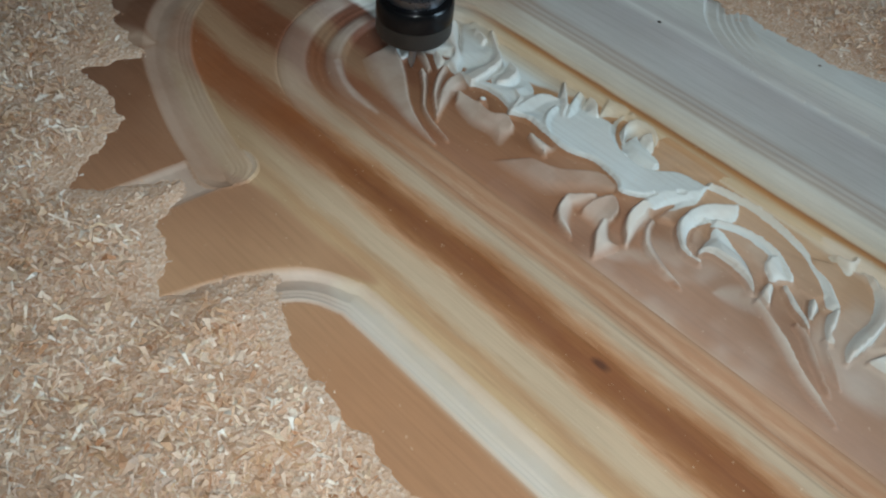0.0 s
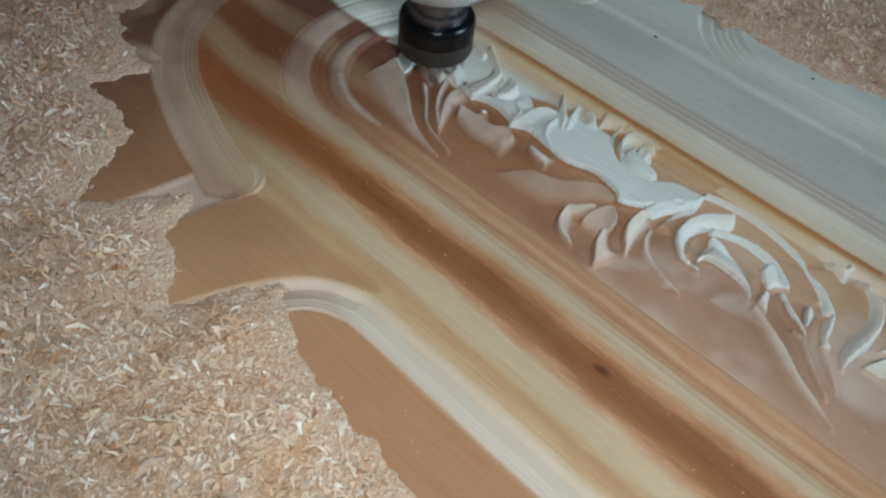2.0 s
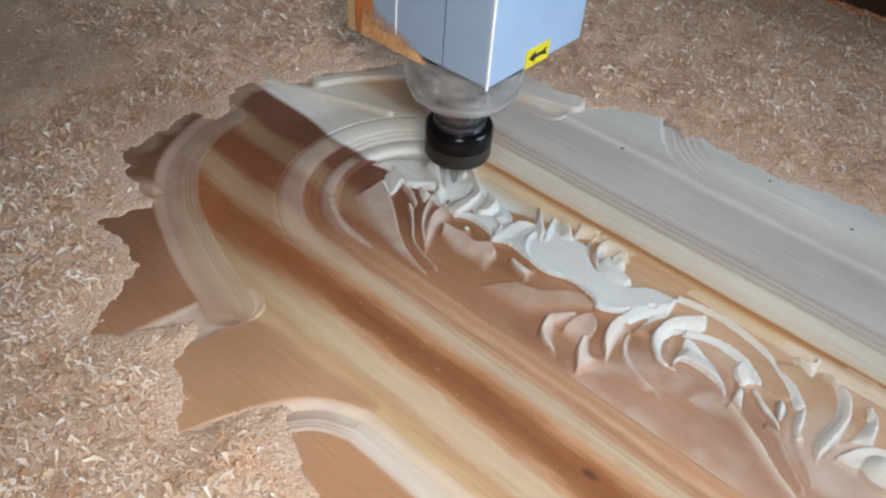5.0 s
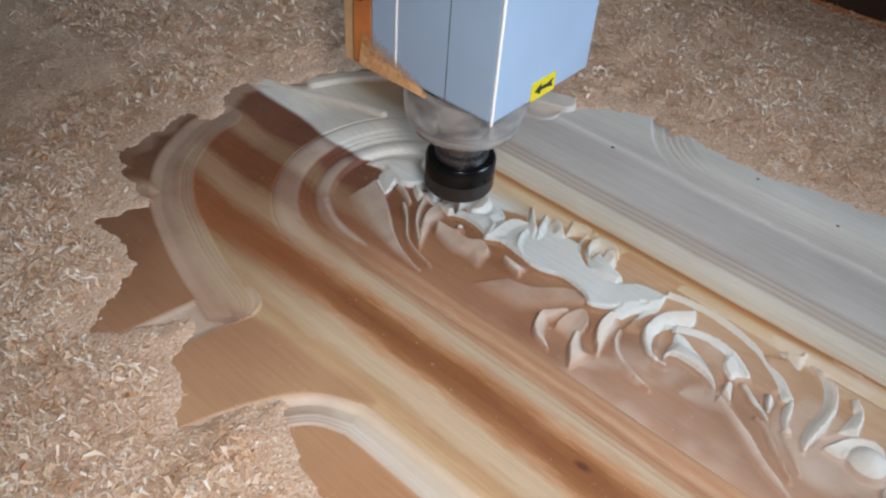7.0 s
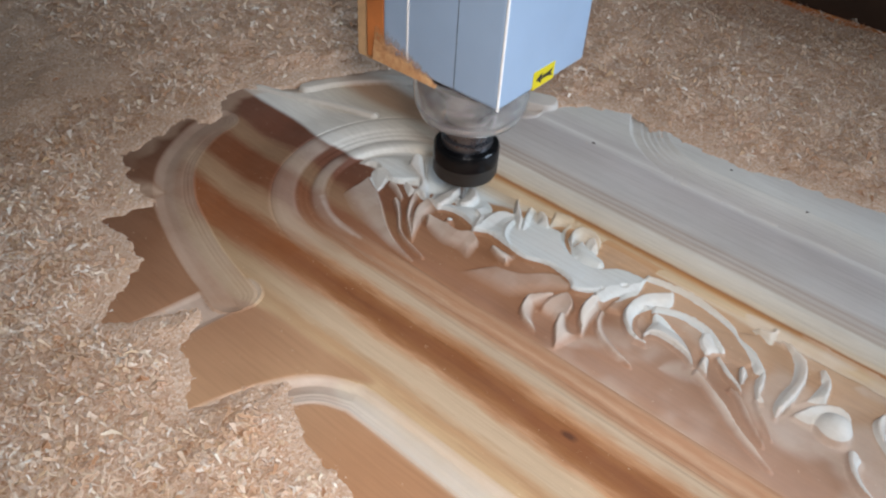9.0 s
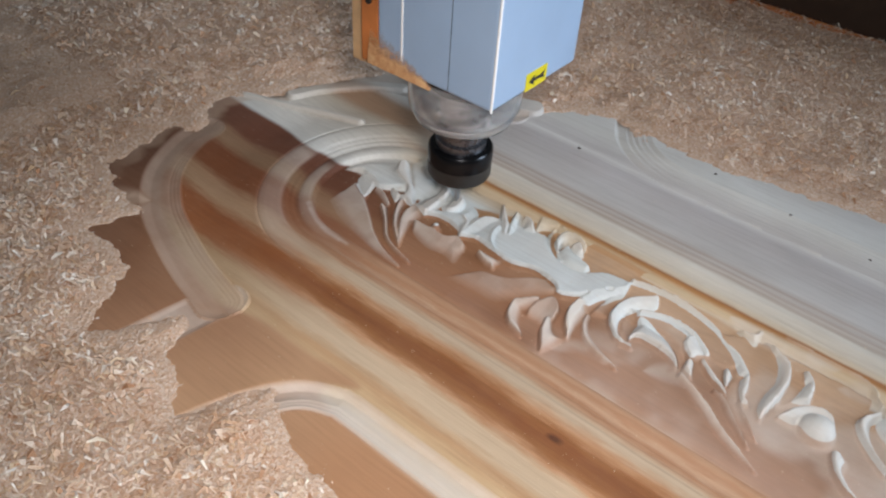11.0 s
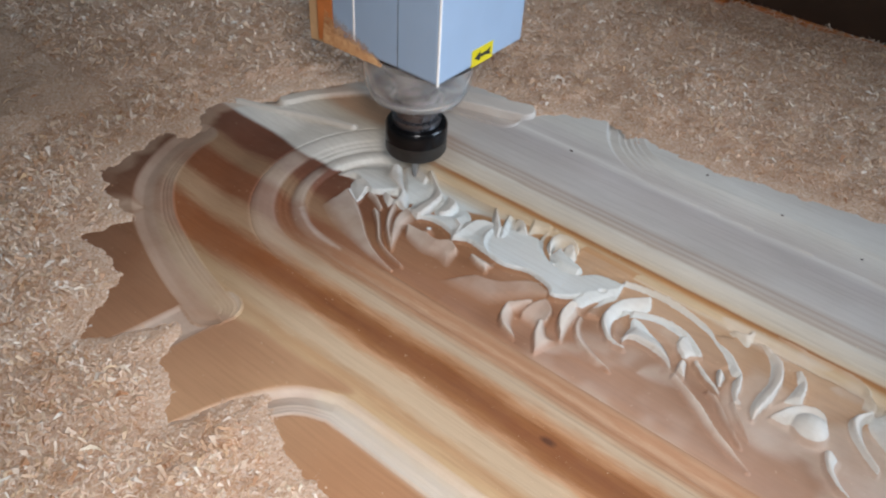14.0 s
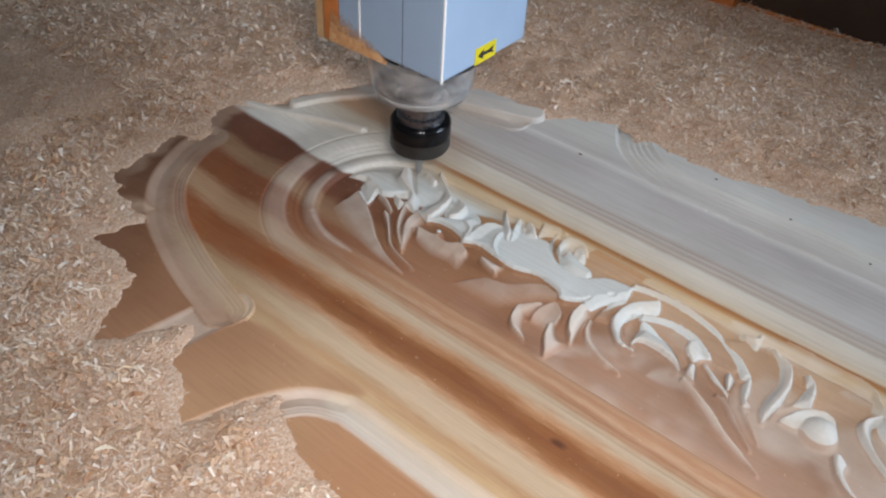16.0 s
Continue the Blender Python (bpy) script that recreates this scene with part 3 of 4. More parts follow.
def dusting(points, width, amount, pale=1.0):
    """Fine pale dust settled along a line on the carving."""
    path = spline(points)
    lo, hi = path.min(0) - width, path.max(0) + width
    i0, i1 = np.searchsorted(XS, (lo[0], hi[0]))
    j0, j1 = np.searchsorted(YS, (lo[1], hi[1]))
    gx, gy = GX[j0:j1, i0:i1], GY[j0:j1, i0:i1]
    if gx.size == 0:
        return
    off, u = along(path, gx, gy)
    half = width / 2 * (0.15 + 0.85 * np.sin(np.pi * np.clip(u, 0.0, 1)) ** 0.7)
    cover = amount * (1 - smoothstep(0.1, 1.35, np.abs(off) / half)) * (0.75 + 0.5 * smoothstep(-0.3, 0.3, fractal(gx, gy, 60, 29, 3)))
    fresh, dust = FIELDS["fresh"][j0:j1, i0:i1], FIELDS["dust"][j0:j1, i0:i1]
    fresh[cover > 0.01] = pale
    dust[:] = np.maximum(dust, cover)


leaf([(0.0813, 0.4003), (0.0949, 0.3889), (0.1101, 0.3693)], 0.0246, 0.0120, 1, 0.2, 0.4)
leaf([(0.0873, 0.4177), (0.1118, 0.4035), (0.1310, 0.3770)], 0.0251, 0.0120, -1, 0.2, 0.4)
gouge("hollow", [(-0.0434, 0.4081), (-0.0231, 0.4173), (0.0101, 0.4191), (0.0422, 0.4199), (0.0599, 0.4190)], [(-0.0270, 0.3860), (-0.0032, 0.3796), (0.0225, 0.3859), (0.0416, 0.3983), (0.0597, 0.4015)], -0.00663, -0.00764, -0.07, 0.05, 1)
gouge("fan_leaf", [(-0.3671, 0.3568), (-0.3383, 0.3393), (-0.3106, 0.3186), (-0.2904, 0.3082), (-0.2683, 0.3018)], [(-0.3691, 0.3247), (-0.3466, 0.3137), (-0.3166, 0.3062), (-0.2905, 0.3016), (-0.2681, 0.3002)], -0.00351, -0.00741, 0, 0.55, 1.5)
# not a leaf: a pale sliver paints the highlight on the arch step
gouge("leaf", [(-0.3765, 0.3047), (-0.3565, 0.2941), (-0.3339, 0.2881), (-0.3117, 0.2894)], [(-0.3753, 0.3122), (-0.3554, 0.3002), (-0.3372, 0.2959), (-0.3146, 0.2924)], -0.00273, -0.00468, 0, 0.38, 1)
gouge("leaf", [(-0.3753, 0.3734), (-0.3624, 0.3700), (-0.3487, 0.3655), (-0.3389, 0.3724), (-0.3306, 0.3824)], [(-0.3916, 0.3641), (-0.3868, 0.3796), (-0.3780, 0.3965), (-0.3647, 0.4103), (-0.3541, 0.4078)], -0.00273, -0.00429, 0.012, 0, 1)
gouge("leaf", [(-0.3720, 0.3714), (-0.3584, 0.3701), (-0.3503, 0.3571), (-0.3472, 0.3466)], [(-0.3716, 0.3636), (-0.3646, 0.3528), (-0.3532, 0.3466), (-0.3456, 0.3449)], -0.00351, -0.00624, 0.03, 0.3, 1)
gouge("leaf", [(-0.3102, 0.3687), (-0.3084, 0.3512), (-0.2989, 0.3355), (-0.2852, 0.3207)], [(-0.3091, 0.3719), (-0.2960, 0.3691), (-0.2955, 0.3487), (-0.2885, 0.3273)], -0.00273, -0.00546, 0, 0.59, 1.2)
gouge("leaf", [(-0.3495, 0.3634), (-0.3398, 0.3623), (-0.3265, 0.3549)], [(-0.3487, 0.3596), (-0.3372, 0.3558), (-0.3247, 0.3501)], -0.00234, -0.00468, 0, 0.78, 1)
gouge("leaf", [(-0.3396, 0.3723), (-0.3332, 0.3704), (-0.3253, 0.3688)], [(-0.3330, 0.3650), (-0.3231, 0.3577), (-0.3249, 0.3670)], -0.00156, -0.0039, 0.03, 0.78, 1)
gouge("leaf", [(-0.3313, 0.3480), (-0.3161, 0.3357), (-0.3002, 0.3203), (-0.2843, 0.3129), (-0.2638, 0.3086)], [(-0.3246, 0.3499), (-0.3105, 0.3358), (-0.2978, 0.3225), (-0.2829, 0.3161), (-0.2644, 0.3107)], -0.00195, -0.00507, 0, 0.65, 1)
gouge("leaf", [(-0.3252, 0.3687), (-0.3175, 0.3521), (-0.3051, 0.3355), (-0.2843, 0.3184)], [(-0.3201, 0.3779), (-0.3153, 0.3605), (-0.3042, 0.3414), (-0.2836, 0.3190)], -0.00195, -0.00468, 0, 0.65, 1)
gouge("leaf", [(-0.3513, 0.4132), (-0.3448, 0.4255), (-0.3295, 0.4275), (-0.3134, 0.4126)], [(-0.3141, 0.3724), (-0.3049, 0.3744), (-0.3049, 0.3897), (-0.3050, 0.4031)], -0.00507, -0.00351, 0.008, 0.1, 1)
gouge("leaf", [(-0.3595, 0.4045), (-0.3508, 0.3908), (-0.3364, 0.3844), (-0.3276, 0.3789), (-0.3208, 0.3674), (-0.3099, 0.3645)], [(-0.3542, 0.4132), (-0.3397, 0.3989), (-0.3320, 0.3908), (-0.3209, 0.3817), (-0.3107, 0.3691), (-0.3104, 0.3629)], -0.00039, -0.00234, 0.06, 0.65, 1)
gouge("leaf", [(-0.3404, 0.4138), (-0.3316, 0.4136), (-0.3217, 0.4097)], [(-0.3330, 0.4075), (-0.3243, 0.4026), (-0.3201, 0.4031)], -0.00039, -0.00234, 0.06, 0.52, 1)
gouge("leaf", [(-0.2946, 0.3637), (-0.2819, 0.3692), (-0.2687, 0.3680), (-0.2558, 0.3638)], [(-0.2865, 0.3786), (-0.2786, 0.3880), (-0.2743, 0.4006), (-0.2616, 0.3952), (-0.2595, 0.3816), (-0.2581, 0.3697)], -0.00156, -0.00351, 0.04, 0.2, 1)
gouge("leaf", [(-0.3300, 0.4237), (-0.3165, 0.4136), (-0.2968, 0.3997), (-0.2938, 0.3860), (-0.2922, 0.3703), (-0.2941, 0.3622)], [(-0.3250, 0.4152), (-0.3136, 0.4069), (-0.3083, 0.3981), (-0.3073, 0.3877), (-0.3100, 0.3764), (-0.3090, 0.3686)], 0.00039, -0.00234, 0.06, 0.65, 1.3)
gouge("leaf", [(-0.2928, 0.4034), (-0.2799, 0.3989), (-0.2770, 0.3843), (-0.2824, 0.3773)], [(-0.2914, 0.3970), (-0.2918, 0.3889), (-0.2912, 0.3819), (-0.2871, 0.3793)], 0.00039, -0.00234, 0.06, 0.65, 1.3)
gouge("stem", [(-0.2601, 0.3700), (-0.2594, 0.3869), (-0.2457, 0.3964), (-0.2338, 0.4002), (-0.2125, 0.4067), (-0.1989, 0.4074), (-0.1844, 0.3938), (-0.1702, 0.3884), (-0.1558, 0.3907), (-0.1425, 0.4029), (-0.1209, 0.4067)], [(-0.2544, 0.3613), (-0.2410, 0.3667), (-0.2211, 0.3631), (-0.2034, 0.3617), (-0.1859, 0.3678), (-0.1653, 0.3647), (-0.1568, 0.3580), (-0.1435, 0.3667), (-0.1364, 0.3798), (-0.1204, 0.3969)], -0.00273, -0.00094, 0.045, 0.25, 0.8)
gouge("leaf", [(-0.2692, 0.3837), (-0.2599, 0.3788), (-0.2557, 0.3695), (-0.2538, 0.3604)], [(-0.2678, 0.3797), (-0.2621, 0.3747), (-0.2607, 0.3669), (-0.2581, 0.3613)], 0, -0.00234, 0.06, 0.65, 1)
gouge("leaf", [(-0.2544, 0.3627), (-0.2556, 0.3795), (-0.2526, 0.3936), (-0.2417, 0.3996)], [(-0.2449, 0.3655), (-0.2380, 0.3718), (-0.2414, 0.3856), (-0.2403, 0.3977)], -0.00023, -0.00351, 0.05, 0.35, 1.2)
gouge("leaf", [(-0.2377, 0.3916), (-0.2365, 0.3797), (-0.2298, 0.3684), (-0.2193, 0.3619)], [(-0.2321, 0.3887), (-0.2293, 0.3785), (-0.2237, 0.3701), (-0.2172, 0.3629)], 0.00062, -0.00273, 0.03, 0, 1)
gouge("leaf", [(-0.2543, 0.4209), (-0.2428, 0.4090), (-0.2331, 0.3973), (-0.2275, 0.3855)], [(-0.2412, 0.3980), (-0.2356, 0.3919), (-0.2302, 0.3869), (-0.2274, 0.3845)], 0.00094, -0.00234, 0.06, 0.65, 1)
gouge("leaf", [(-0.2382, 0.4159), (-0.2338, 0.4032), (-0.2256, 0.3877)], [(-0.2294, 0.4177), (-0.2246, 0.4066), (-0.2223, 0.3927), (-0.2240, 0.3872)], 0.00016, -0.00351, 0.02, 0, 1)
gouge("leaf", [(-0.2290, 0.4169), (-0.2212, 0.4158), (-0.2111, 0.4059)], [(-0.2264, 0.4090), (-0.2191, 0.3995), (-0.2123, 0.4028)], 0.00062, -0.00234, 0.06, 0.65, 1)
gouge("leaf", [(-0.2190, 0.4265), (-0.2078, 0.4295), (-0.1950, 0.4280)], [(-0.2121, 0.4062), (-0.2098, 0.4154), (-0.2024, 0.4212), (-0.1954, 0.4235)], -0.00156, -0.0039, 0.02, 0.2, 1)
gouge("groove", [(-0.1979, 0.4308), (-0.1997, 0.4171), (-0.1916, 0.4048), (-0.1786, 0.3941)], [(-0.2015, 0.4295), (-0.2019, 0.4120), (-0.1941, 0.3978), (-0.1812, 0.3898), (-0.1753, 0.3915)], -0.00663, -0.00312, -0.005, 0, 1)
gouge("leaf", [(-0.1860, 0.4000), (-0.1931, 0.4100), (-0.1919, 0.4219), (-0.1800, 0.4249), (-0.1684, 0.4200)], [(-0.1835, 0.3986), (-0.1853, 0.4074), (-0.1824, 0.4139), (-0.1750, 0.4168), (-0.1664, 0.4142)], 0.00047, -0.00273, 0.04, 0.35, 1)
gouge("leaf", [(-0.1812, 0.4105), (-0.1738, 0.4048), (-0.1643, 0.4024), (-0.1539, 0.3991)], [(-0.1845, 0.3970), (-0.1764, 0.3895), (-0.1669, 0.3872), (-0.1554, 0.3906)], -0.00062, -0.00273, 0.03, 0.15, 1.2)
gouge("leaf", [(-0.1794, 0.4125), (-0.1761, 0.4185), (-0.1687, 0.4127)], [(-0.1767, 0.4074), (-0.1699, 0.4042), (-0.1662, 0.4085)], 0.00023, -0.00156, 0.06, 0.65, 1)
gouge("hollow", [(-0.1709, 0.4207), (-0.1647, 0.4283), (-0.1433, 0.4280), (-0.1165, 0.4277)], [(-0.1661, 0.4128), (-0.1517, 0.4110), (-0.1357, 0.4147), (-0.1155, 0.4259)], -0.00546, -0.00741, -0.05, 0, 1)
gouge("leaf", [(-0.1427, 0.3653), (-0.1366, 0.3800), (-0.1271, 0.3894), (-0.1198, 0.4063)], [(-0.1273, 0.3548), (-0.1266, 0.3650), (-0.1246, 0.3766), (-0.1158, 0.3929)], -0.00078, -0.00429, 0.025, 0.3, 1)
gouge("leaf", [(-0.1276, 0.3591), (-0.1272, 0.3699), (-0.1241, 0.3850), (-0.1152, 0.3973)], [(-0.1162, 0.3654), (-0.1188, 0.3767), (-0.1157, 0.3876), (-0.1104, 0.3974)], -0.00351, -0.00507, 0.01, 0.3, 1)
gouge("arm", [(-0.1219, 0.4095), (-0.1049, 0.4129), (-0.0858, 0.4133), (-0.0656, 0.4104), (-0.0486, 0.4054), (-0.0300, 0.3915), (-0.0206, 0.3857)], [(-0.1158, 0.3837), (-0.1015, 0.3885), (-0.0865, 0.3963), (-0.0682, 0.3970), (-0.0544, 0.3918), (-0.0383, 0.3791), (-0.0286, 0.3786)], -0.0039, -0.00686, -0.05, 0.12, 1)
gouge("ridge", [(-0.1238, 0.4096), (-0.1064, 0.4141), (-0.0856, 0.4160), (-0.0652, 0.4124), (-0.0470, 0.4054), (-0.0383, 0.3980), (-0.0256, 0.3926), (-0.0123, 0.3793)], [(-0.1205, 0.4056), (-0.1039, 0.4095), (-0.0853, 0.4105), (-0.0652, 0.4076), (-0.0481, 0.4020), (-0.0397, 0.3961), (-0.0286, 0.3878), (-0.0192, 0.3759)], -0.00023, -0.00351, 0.035, 0.52, 1)
gouge("leaf", [(-0.1024, 0.3807), (-0.0948, 0.3843), (-0.0830, 0.3887), (-0.0680, 0.3882), (-0.0568, 0.3839)], [(-0.0921, 0.3688), (-0.0803, 0.3703), (-0.0678, 0.3681), (-0.0572, 0.3603), (-0.0557, 0.3688)], -0.00234, -0.00507, -0.025, 0.36, 1)
gouge("leaf", [(-0.1075, 0.3803), (-0.0986, 0.3859), (-0.0830, 0.3920), (-0.0696, 0.3931), (-0.0566, 0.3895), (-0.0417, 0.3794)], [(-0.1010, 0.3773), (-0.0938, 0.3815), (-0.0823, 0.3863), (-0.0674, 0.3859), (-0.0568, 0.3826), (-0.0441, 0.3772)], -0.00016, -0.00273, 0.04, 0.59, 1)
gouge("groove", [(-0.1038, 0.3860), (-0.1070, 0.3711), (-0.1030, 0.3607), (-0.0942, 0.3542)], [(-0.1008, 0.3815), (-0.1005, 0.3706), (-0.0969, 0.3624), (-0.0929, 0.3554)], -0.00507, -0.00702, 0, 0.15, 1)
gouge("scroll", [(-0.0976, 0.4065), (-0.1126, 0.3896), (-0.1174, 0.3722), (-0.1124, 0.3578), (-0.1005, 0.3472), (-0.0857, 0.3479)], [(-0.0917, 0.3954), (-0.1031, 0.3811), (-0.1060, 0.3674), (-0.1023, 0.3568), (-0.0962, 0.3503), (-0.0895, 0.3497)], 0.00047, -0.00429, 0.05, 0.65, 0.9)
gouge("scroll", [(-0.0920, 0.3501), (-0.0917, 0.3570), (-0.0862, 0.3604), (-0.0757, 0.3603), (-0.0634, 0.3582), (-0.0545, 0.3528)], [(-0.0947, 0.3566), (-0.0976, 0.3676), (-0.0963, 0.3782), (-0.0837, 0.3763), (-0.0703, 0.3725), (-0.0599, 0.3635), (-0.0539, 0.3541)], 0.00047, -0.00351, 0.06, 0.72, 1.2)
gouge("leaf", [(-0.1300, 0.3557), (-0.1263, 0.3433), (-0.1181, 0.3332), (-0.1037, 0.3258), (-0.0858, 0.3234)], [(-0.1259, 0.3570), (-0.1228, 0.3480), (-0.1153, 0.3395), (-0.1017, 0.3333), (-0.0860, 0.3253)], -0.00234, -0.00663, 0, 0.65, 1)
gouge("leaf", [(-0.1427, 0.3634), (-0.1422, 0.3492), (-0.1368, 0.3360), (-0.1273, 0.3249)], [(-0.1337, 0.3626), (-0.1283, 0.3546), (-0.1281, 0.3408), (-0.1266, 0.3254)], 0.00023, -0.00429, 0.02, 0.85, 1.2)
gouge("leaf", [(-0.1645, 0.3291), (-0.1633, 0.3423), (-0.1570, 0.3521), (-0.1471, 0.3448), (-0.1444, 0.3330)], [(-0.1624, 0.3246), (-0.1560, 0.3241), (-0.1481, 0.3235), (-0.1447, 0.3304)], -0.00156, -0.00585, 0, 0.55, 1.3)
gouge("leaf", [(-0.1784, 0.3280), (-0.1742, 0.3150), (-0.1665, 0.3079), (-0.1535, 0.3044)], [(-0.1682, 0.3275), (-0.1633, 0.3169), (-0.1577, 0.3104), (-0.1536, 0.3066)], -0.00039, -0.00507, 0.01, 0.85, 1.2)
gouge("leaf", [(-0.1790, 0.3289), (-0.1724, 0.3366), (-0.1655, 0.3453)], [(-0.1684, 0.3256), (-0.1647, 0.3329), (-0.1631, 0.3433)], -0.00078, -0.0039, 0, 0.78, 1)
gouge("leaf", [(-0.1499, 0.3313), (-0.1457, 0.3175), (-0.1352, 0.3018)], [(-0.1452, 0.3332), (-0.1373, 0.3249), (-0.1300, 0.3255), (-0.1297, 0.3147), (-0.1343, 0.3027)], -0.00039, -0.00507, 0, 0.72, 1.2)
gouge("leaf", [(-0.2968, 0.3523), (-0.2860, 0.3521), (-0.2646, 0.3519), (-0.2551, 0.3586), (-0.2448, 0.3545)], [(-0.2863, 0.3388), (-0.2675, 0.3337), (-0.2516, 0.3360), (-0.2392, 0.3335), (-0.2414, 0.3501)], -0.00195, -0.00663, 0, 0.65, 1.4)
gouge("leaf", [(-0.2325, 0.3548), (-0.2240, 0.3504), (-0.2117, 0.3481)], [(-0.2289, 0.3599), (-0.2188, 0.3607), (-0.2112, 0.3603), (-0.2128, 0.3525)], -0.00117, -0.00507, 0.01, 0.78, 1)
gouge("leaf", [(-0.2161, 0.3403), (-0.1976, 0.3466), (-0.1775, 0.3640), (-0.1606, 0.3622)], [(-0.2356, 0.3165), (-0.2099, 0.3192), (-0.1896, 0.3209), (-0.1754, 0.3379), (-0.1598, 0.3595)], -0.00429, -0.00741, 0, 0.33, 0.8)
gouge("leaf", [(-0.0615, 0.3833), (-0.0594, 0.3734), (-0.0519, 0.3664)], [(-0.0564, 0.3894), (-0.0441, 0.3820), (-0.0359, 0.3764), (-0.0474, 0.3705)], -0.00039, -0.00351, 0.01, 0.59, 1)
gouge("leaf", [(-0.0523, 0.3633), (-0.0499, 0.3549), (-0.0431, 0.3515)], [(-0.0474, 0.3676), (-0.0445, 0.3598), (-0.0427, 0.3525)], 0, -0.00273, 0.04, 0.85, 1)
gouge("leaf", [(-0.0454, 0.3711), (-0.0339, 0.3612), (-0.0239, 0.3560), (-0.0168, 0.3511)], [(-0.0430, 0.3733), (-0.0312, 0.3663), (-0.0212, 0.3591), (-0.0166, 0.3533)], -0.00078, -0.00351, 0.02, 0.78, 1)
gouge("leaf", [(-0.0285, 0.3749), (-0.0256, 0.3665), (-0.0208, 0.3587)], [(-0.0249, 0.3753), (-0.0203, 0.3725), (-0.0202, 0.3638)], 0, -0.00312, 0.04, 0.85, 1)
gouge("leaf", [(-0.0124, 0.3798), (-0.0092, 0.3685), (-0.0075, 0.3589), (-0.0032, 0.3563)], [(-0.0167, 0.3726), (-0.0138, 0.3631), (-0.0077, 0.3536), (-0.0053, 0.3538)], 0.00039, -0.00273, 0.05, 0.85, 1)
gouge("blade", [(-0.0513, 0.3519), (-0.0377, 0.3451), (-0.0208, 0.3356), (-0.0068, 0.3252), (0.0224, 0.3098)], [(-0.0497, 0.3452), (-0.0368, 0.3380), (-0.0240, 0.3302), (-0.0092, 0.3201), (0.0216, 0.3080)], -0.00156, -0.00585, 0, 0.72, 1)
gouge("blade", [(-0.0272, 0.3528), (-0.0179, 0.3506), (-0.0064, 0.3393), (0.0110, 0.3242)], [(-0.0249, 0.3496), (-0.0172, 0.3455), (-0.0075, 0.3353), (0.0107, 0.3223)], -0.00156, -0.00507, 0, 0.52, 1)
gouge("blade", [(-0.0087, 0.3556), (0.0013, 0.3443), (0.0131, 0.3330)], [(-0.0101, 0.3531), (0.0004, 0.3410), (0.0130, 0.3313)], -0.00156, -0.00507, 0, 0.52, 1)
gouge("blade", [(-0.0171, 0.4208), (-0.0041, 0.4139), (0.0057, 0.4078), (0.0110, 0.3919), (0.0113, 0.3756), (0.0080, 0.3494)], [(-0.0054, 0.4107), (-0.0004, 0.4023), (0.0025, 0.3877), (0.0006, 0.3694), (0.0019, 0.3565), (0.0070, 0.3491)], 0.00062, -0.00351, 0.06, 0.78, 1)
gouge("leaf", [(0.0149, 0.4108), (0.0196, 0.4088), (0.0254, 0.4017), (0.0280, 0.3856)], [(0.0196, 0.3999), (0.0171, 0.3844), (0.0118, 0.3694), (0.0230, 0.3793)], 0.00031, -0.0039, 0.03, 0.65, 1.2)
gouge("leaf", [(-0.0372, 0.4186), (-0.0258, 0.4197), (-0.0241, 0.4273)], [(-0.0298, 0.4138), (-0.0208, 0.4099), (-0.0210, 0.4209)], -0.00078, -0.0039, 0.02, 0.59, 1)
gouge("leaf", [(0.0489, 0.3726), (0.0446, 0.3821), (0.0349, 0.3836), (0.0242, 0.3760), (0.0157, 0.3597)], [(0.0449, 0.3714), (0.0357, 0.3718), (0.0308, 0.3633), (0.0284, 0.3575), (0.0170, 0.3584)], 0.00016, -0.0039, 0.04, 0.72, 1)
gouge("leaf", [(0.0533, 0.3558), (0.0583, 0.3433), (0.0677, 0.3332), (0.0770, 0.3289)], [(0.0605, 0.3593), (0.0657, 0.3543), (0.0656, 0.3448), (0.0783, 0.3311)], -0.00039, -0.00429, 0.03, 0.78, 1)
gouge("blade", [(0.0671, 0.4088), (0.0591, 0.3949), (0.0617, 0.3832), (0.0724, 0.3709), (0.0857, 0.3602)], [(0.0716, 0.4060), (0.0665, 0.3972), (0.0690, 0.3866), (0.0760, 0.3752), (0.0850, 0.3673)], 0.00039, -0.00429, 0.05, 0.78, 1)
gouge("ridge", [(-0.0074, 0.4332), (0.0244, 0.4316), (0.0526, 0.4302), (0.0689, 0.4151)], [(-0.0067, 0.4301), (0.0246, 0.4275), (0.0515, 0.4252), (0.0673, 0.4130)], -0.00078, -0.00429, 0.01, 0.35, 1)
ball(0.0400, 0.3670, 0.0125, 0.0095)
ball(-0.2756, 0.3550, 0.0045, 0.0070)
dusting([(-0.1322, 0.3097), (-0.1145, 0.3268), (-0.0925, 0.3250)], 0.0207, 0.40)
dusting([(-0.0704, 0.3376), (-0.0541, 0.3485), (-0.0364, 0.3474)], 0.0283, 0.45)
dusting([(-0.0463, 0.4252), (-0.0246, 0.4213), (0.0028, 0.4220), (0.0335, 0.4279)], 0.0203, 0.45)
dusting([(0.0384, 0.4132), (0.0560, 0.4187), (0.0747, 0.4128)], 0.0222, 0.45)
carved = ORN > Z
Z = np.where(carved, ORN, Z)
REGION[carved] = 4
OWNER[~carved] = 0


def soften(a):
    b = np.pad(a, 1, mode="edge")
    b = (b[:-2] + 2 * b[1:-1] + b[2:]) / 4
    return (b[:, :-2] + 2 * b[:, 1:-1] + b[:, 2:]) / 4


# the cutter's radius rounds every edge of the carving
near = soften(soften(carved.astype(float))) > 0.02
Z = np.where(near, soften(Z), Z)
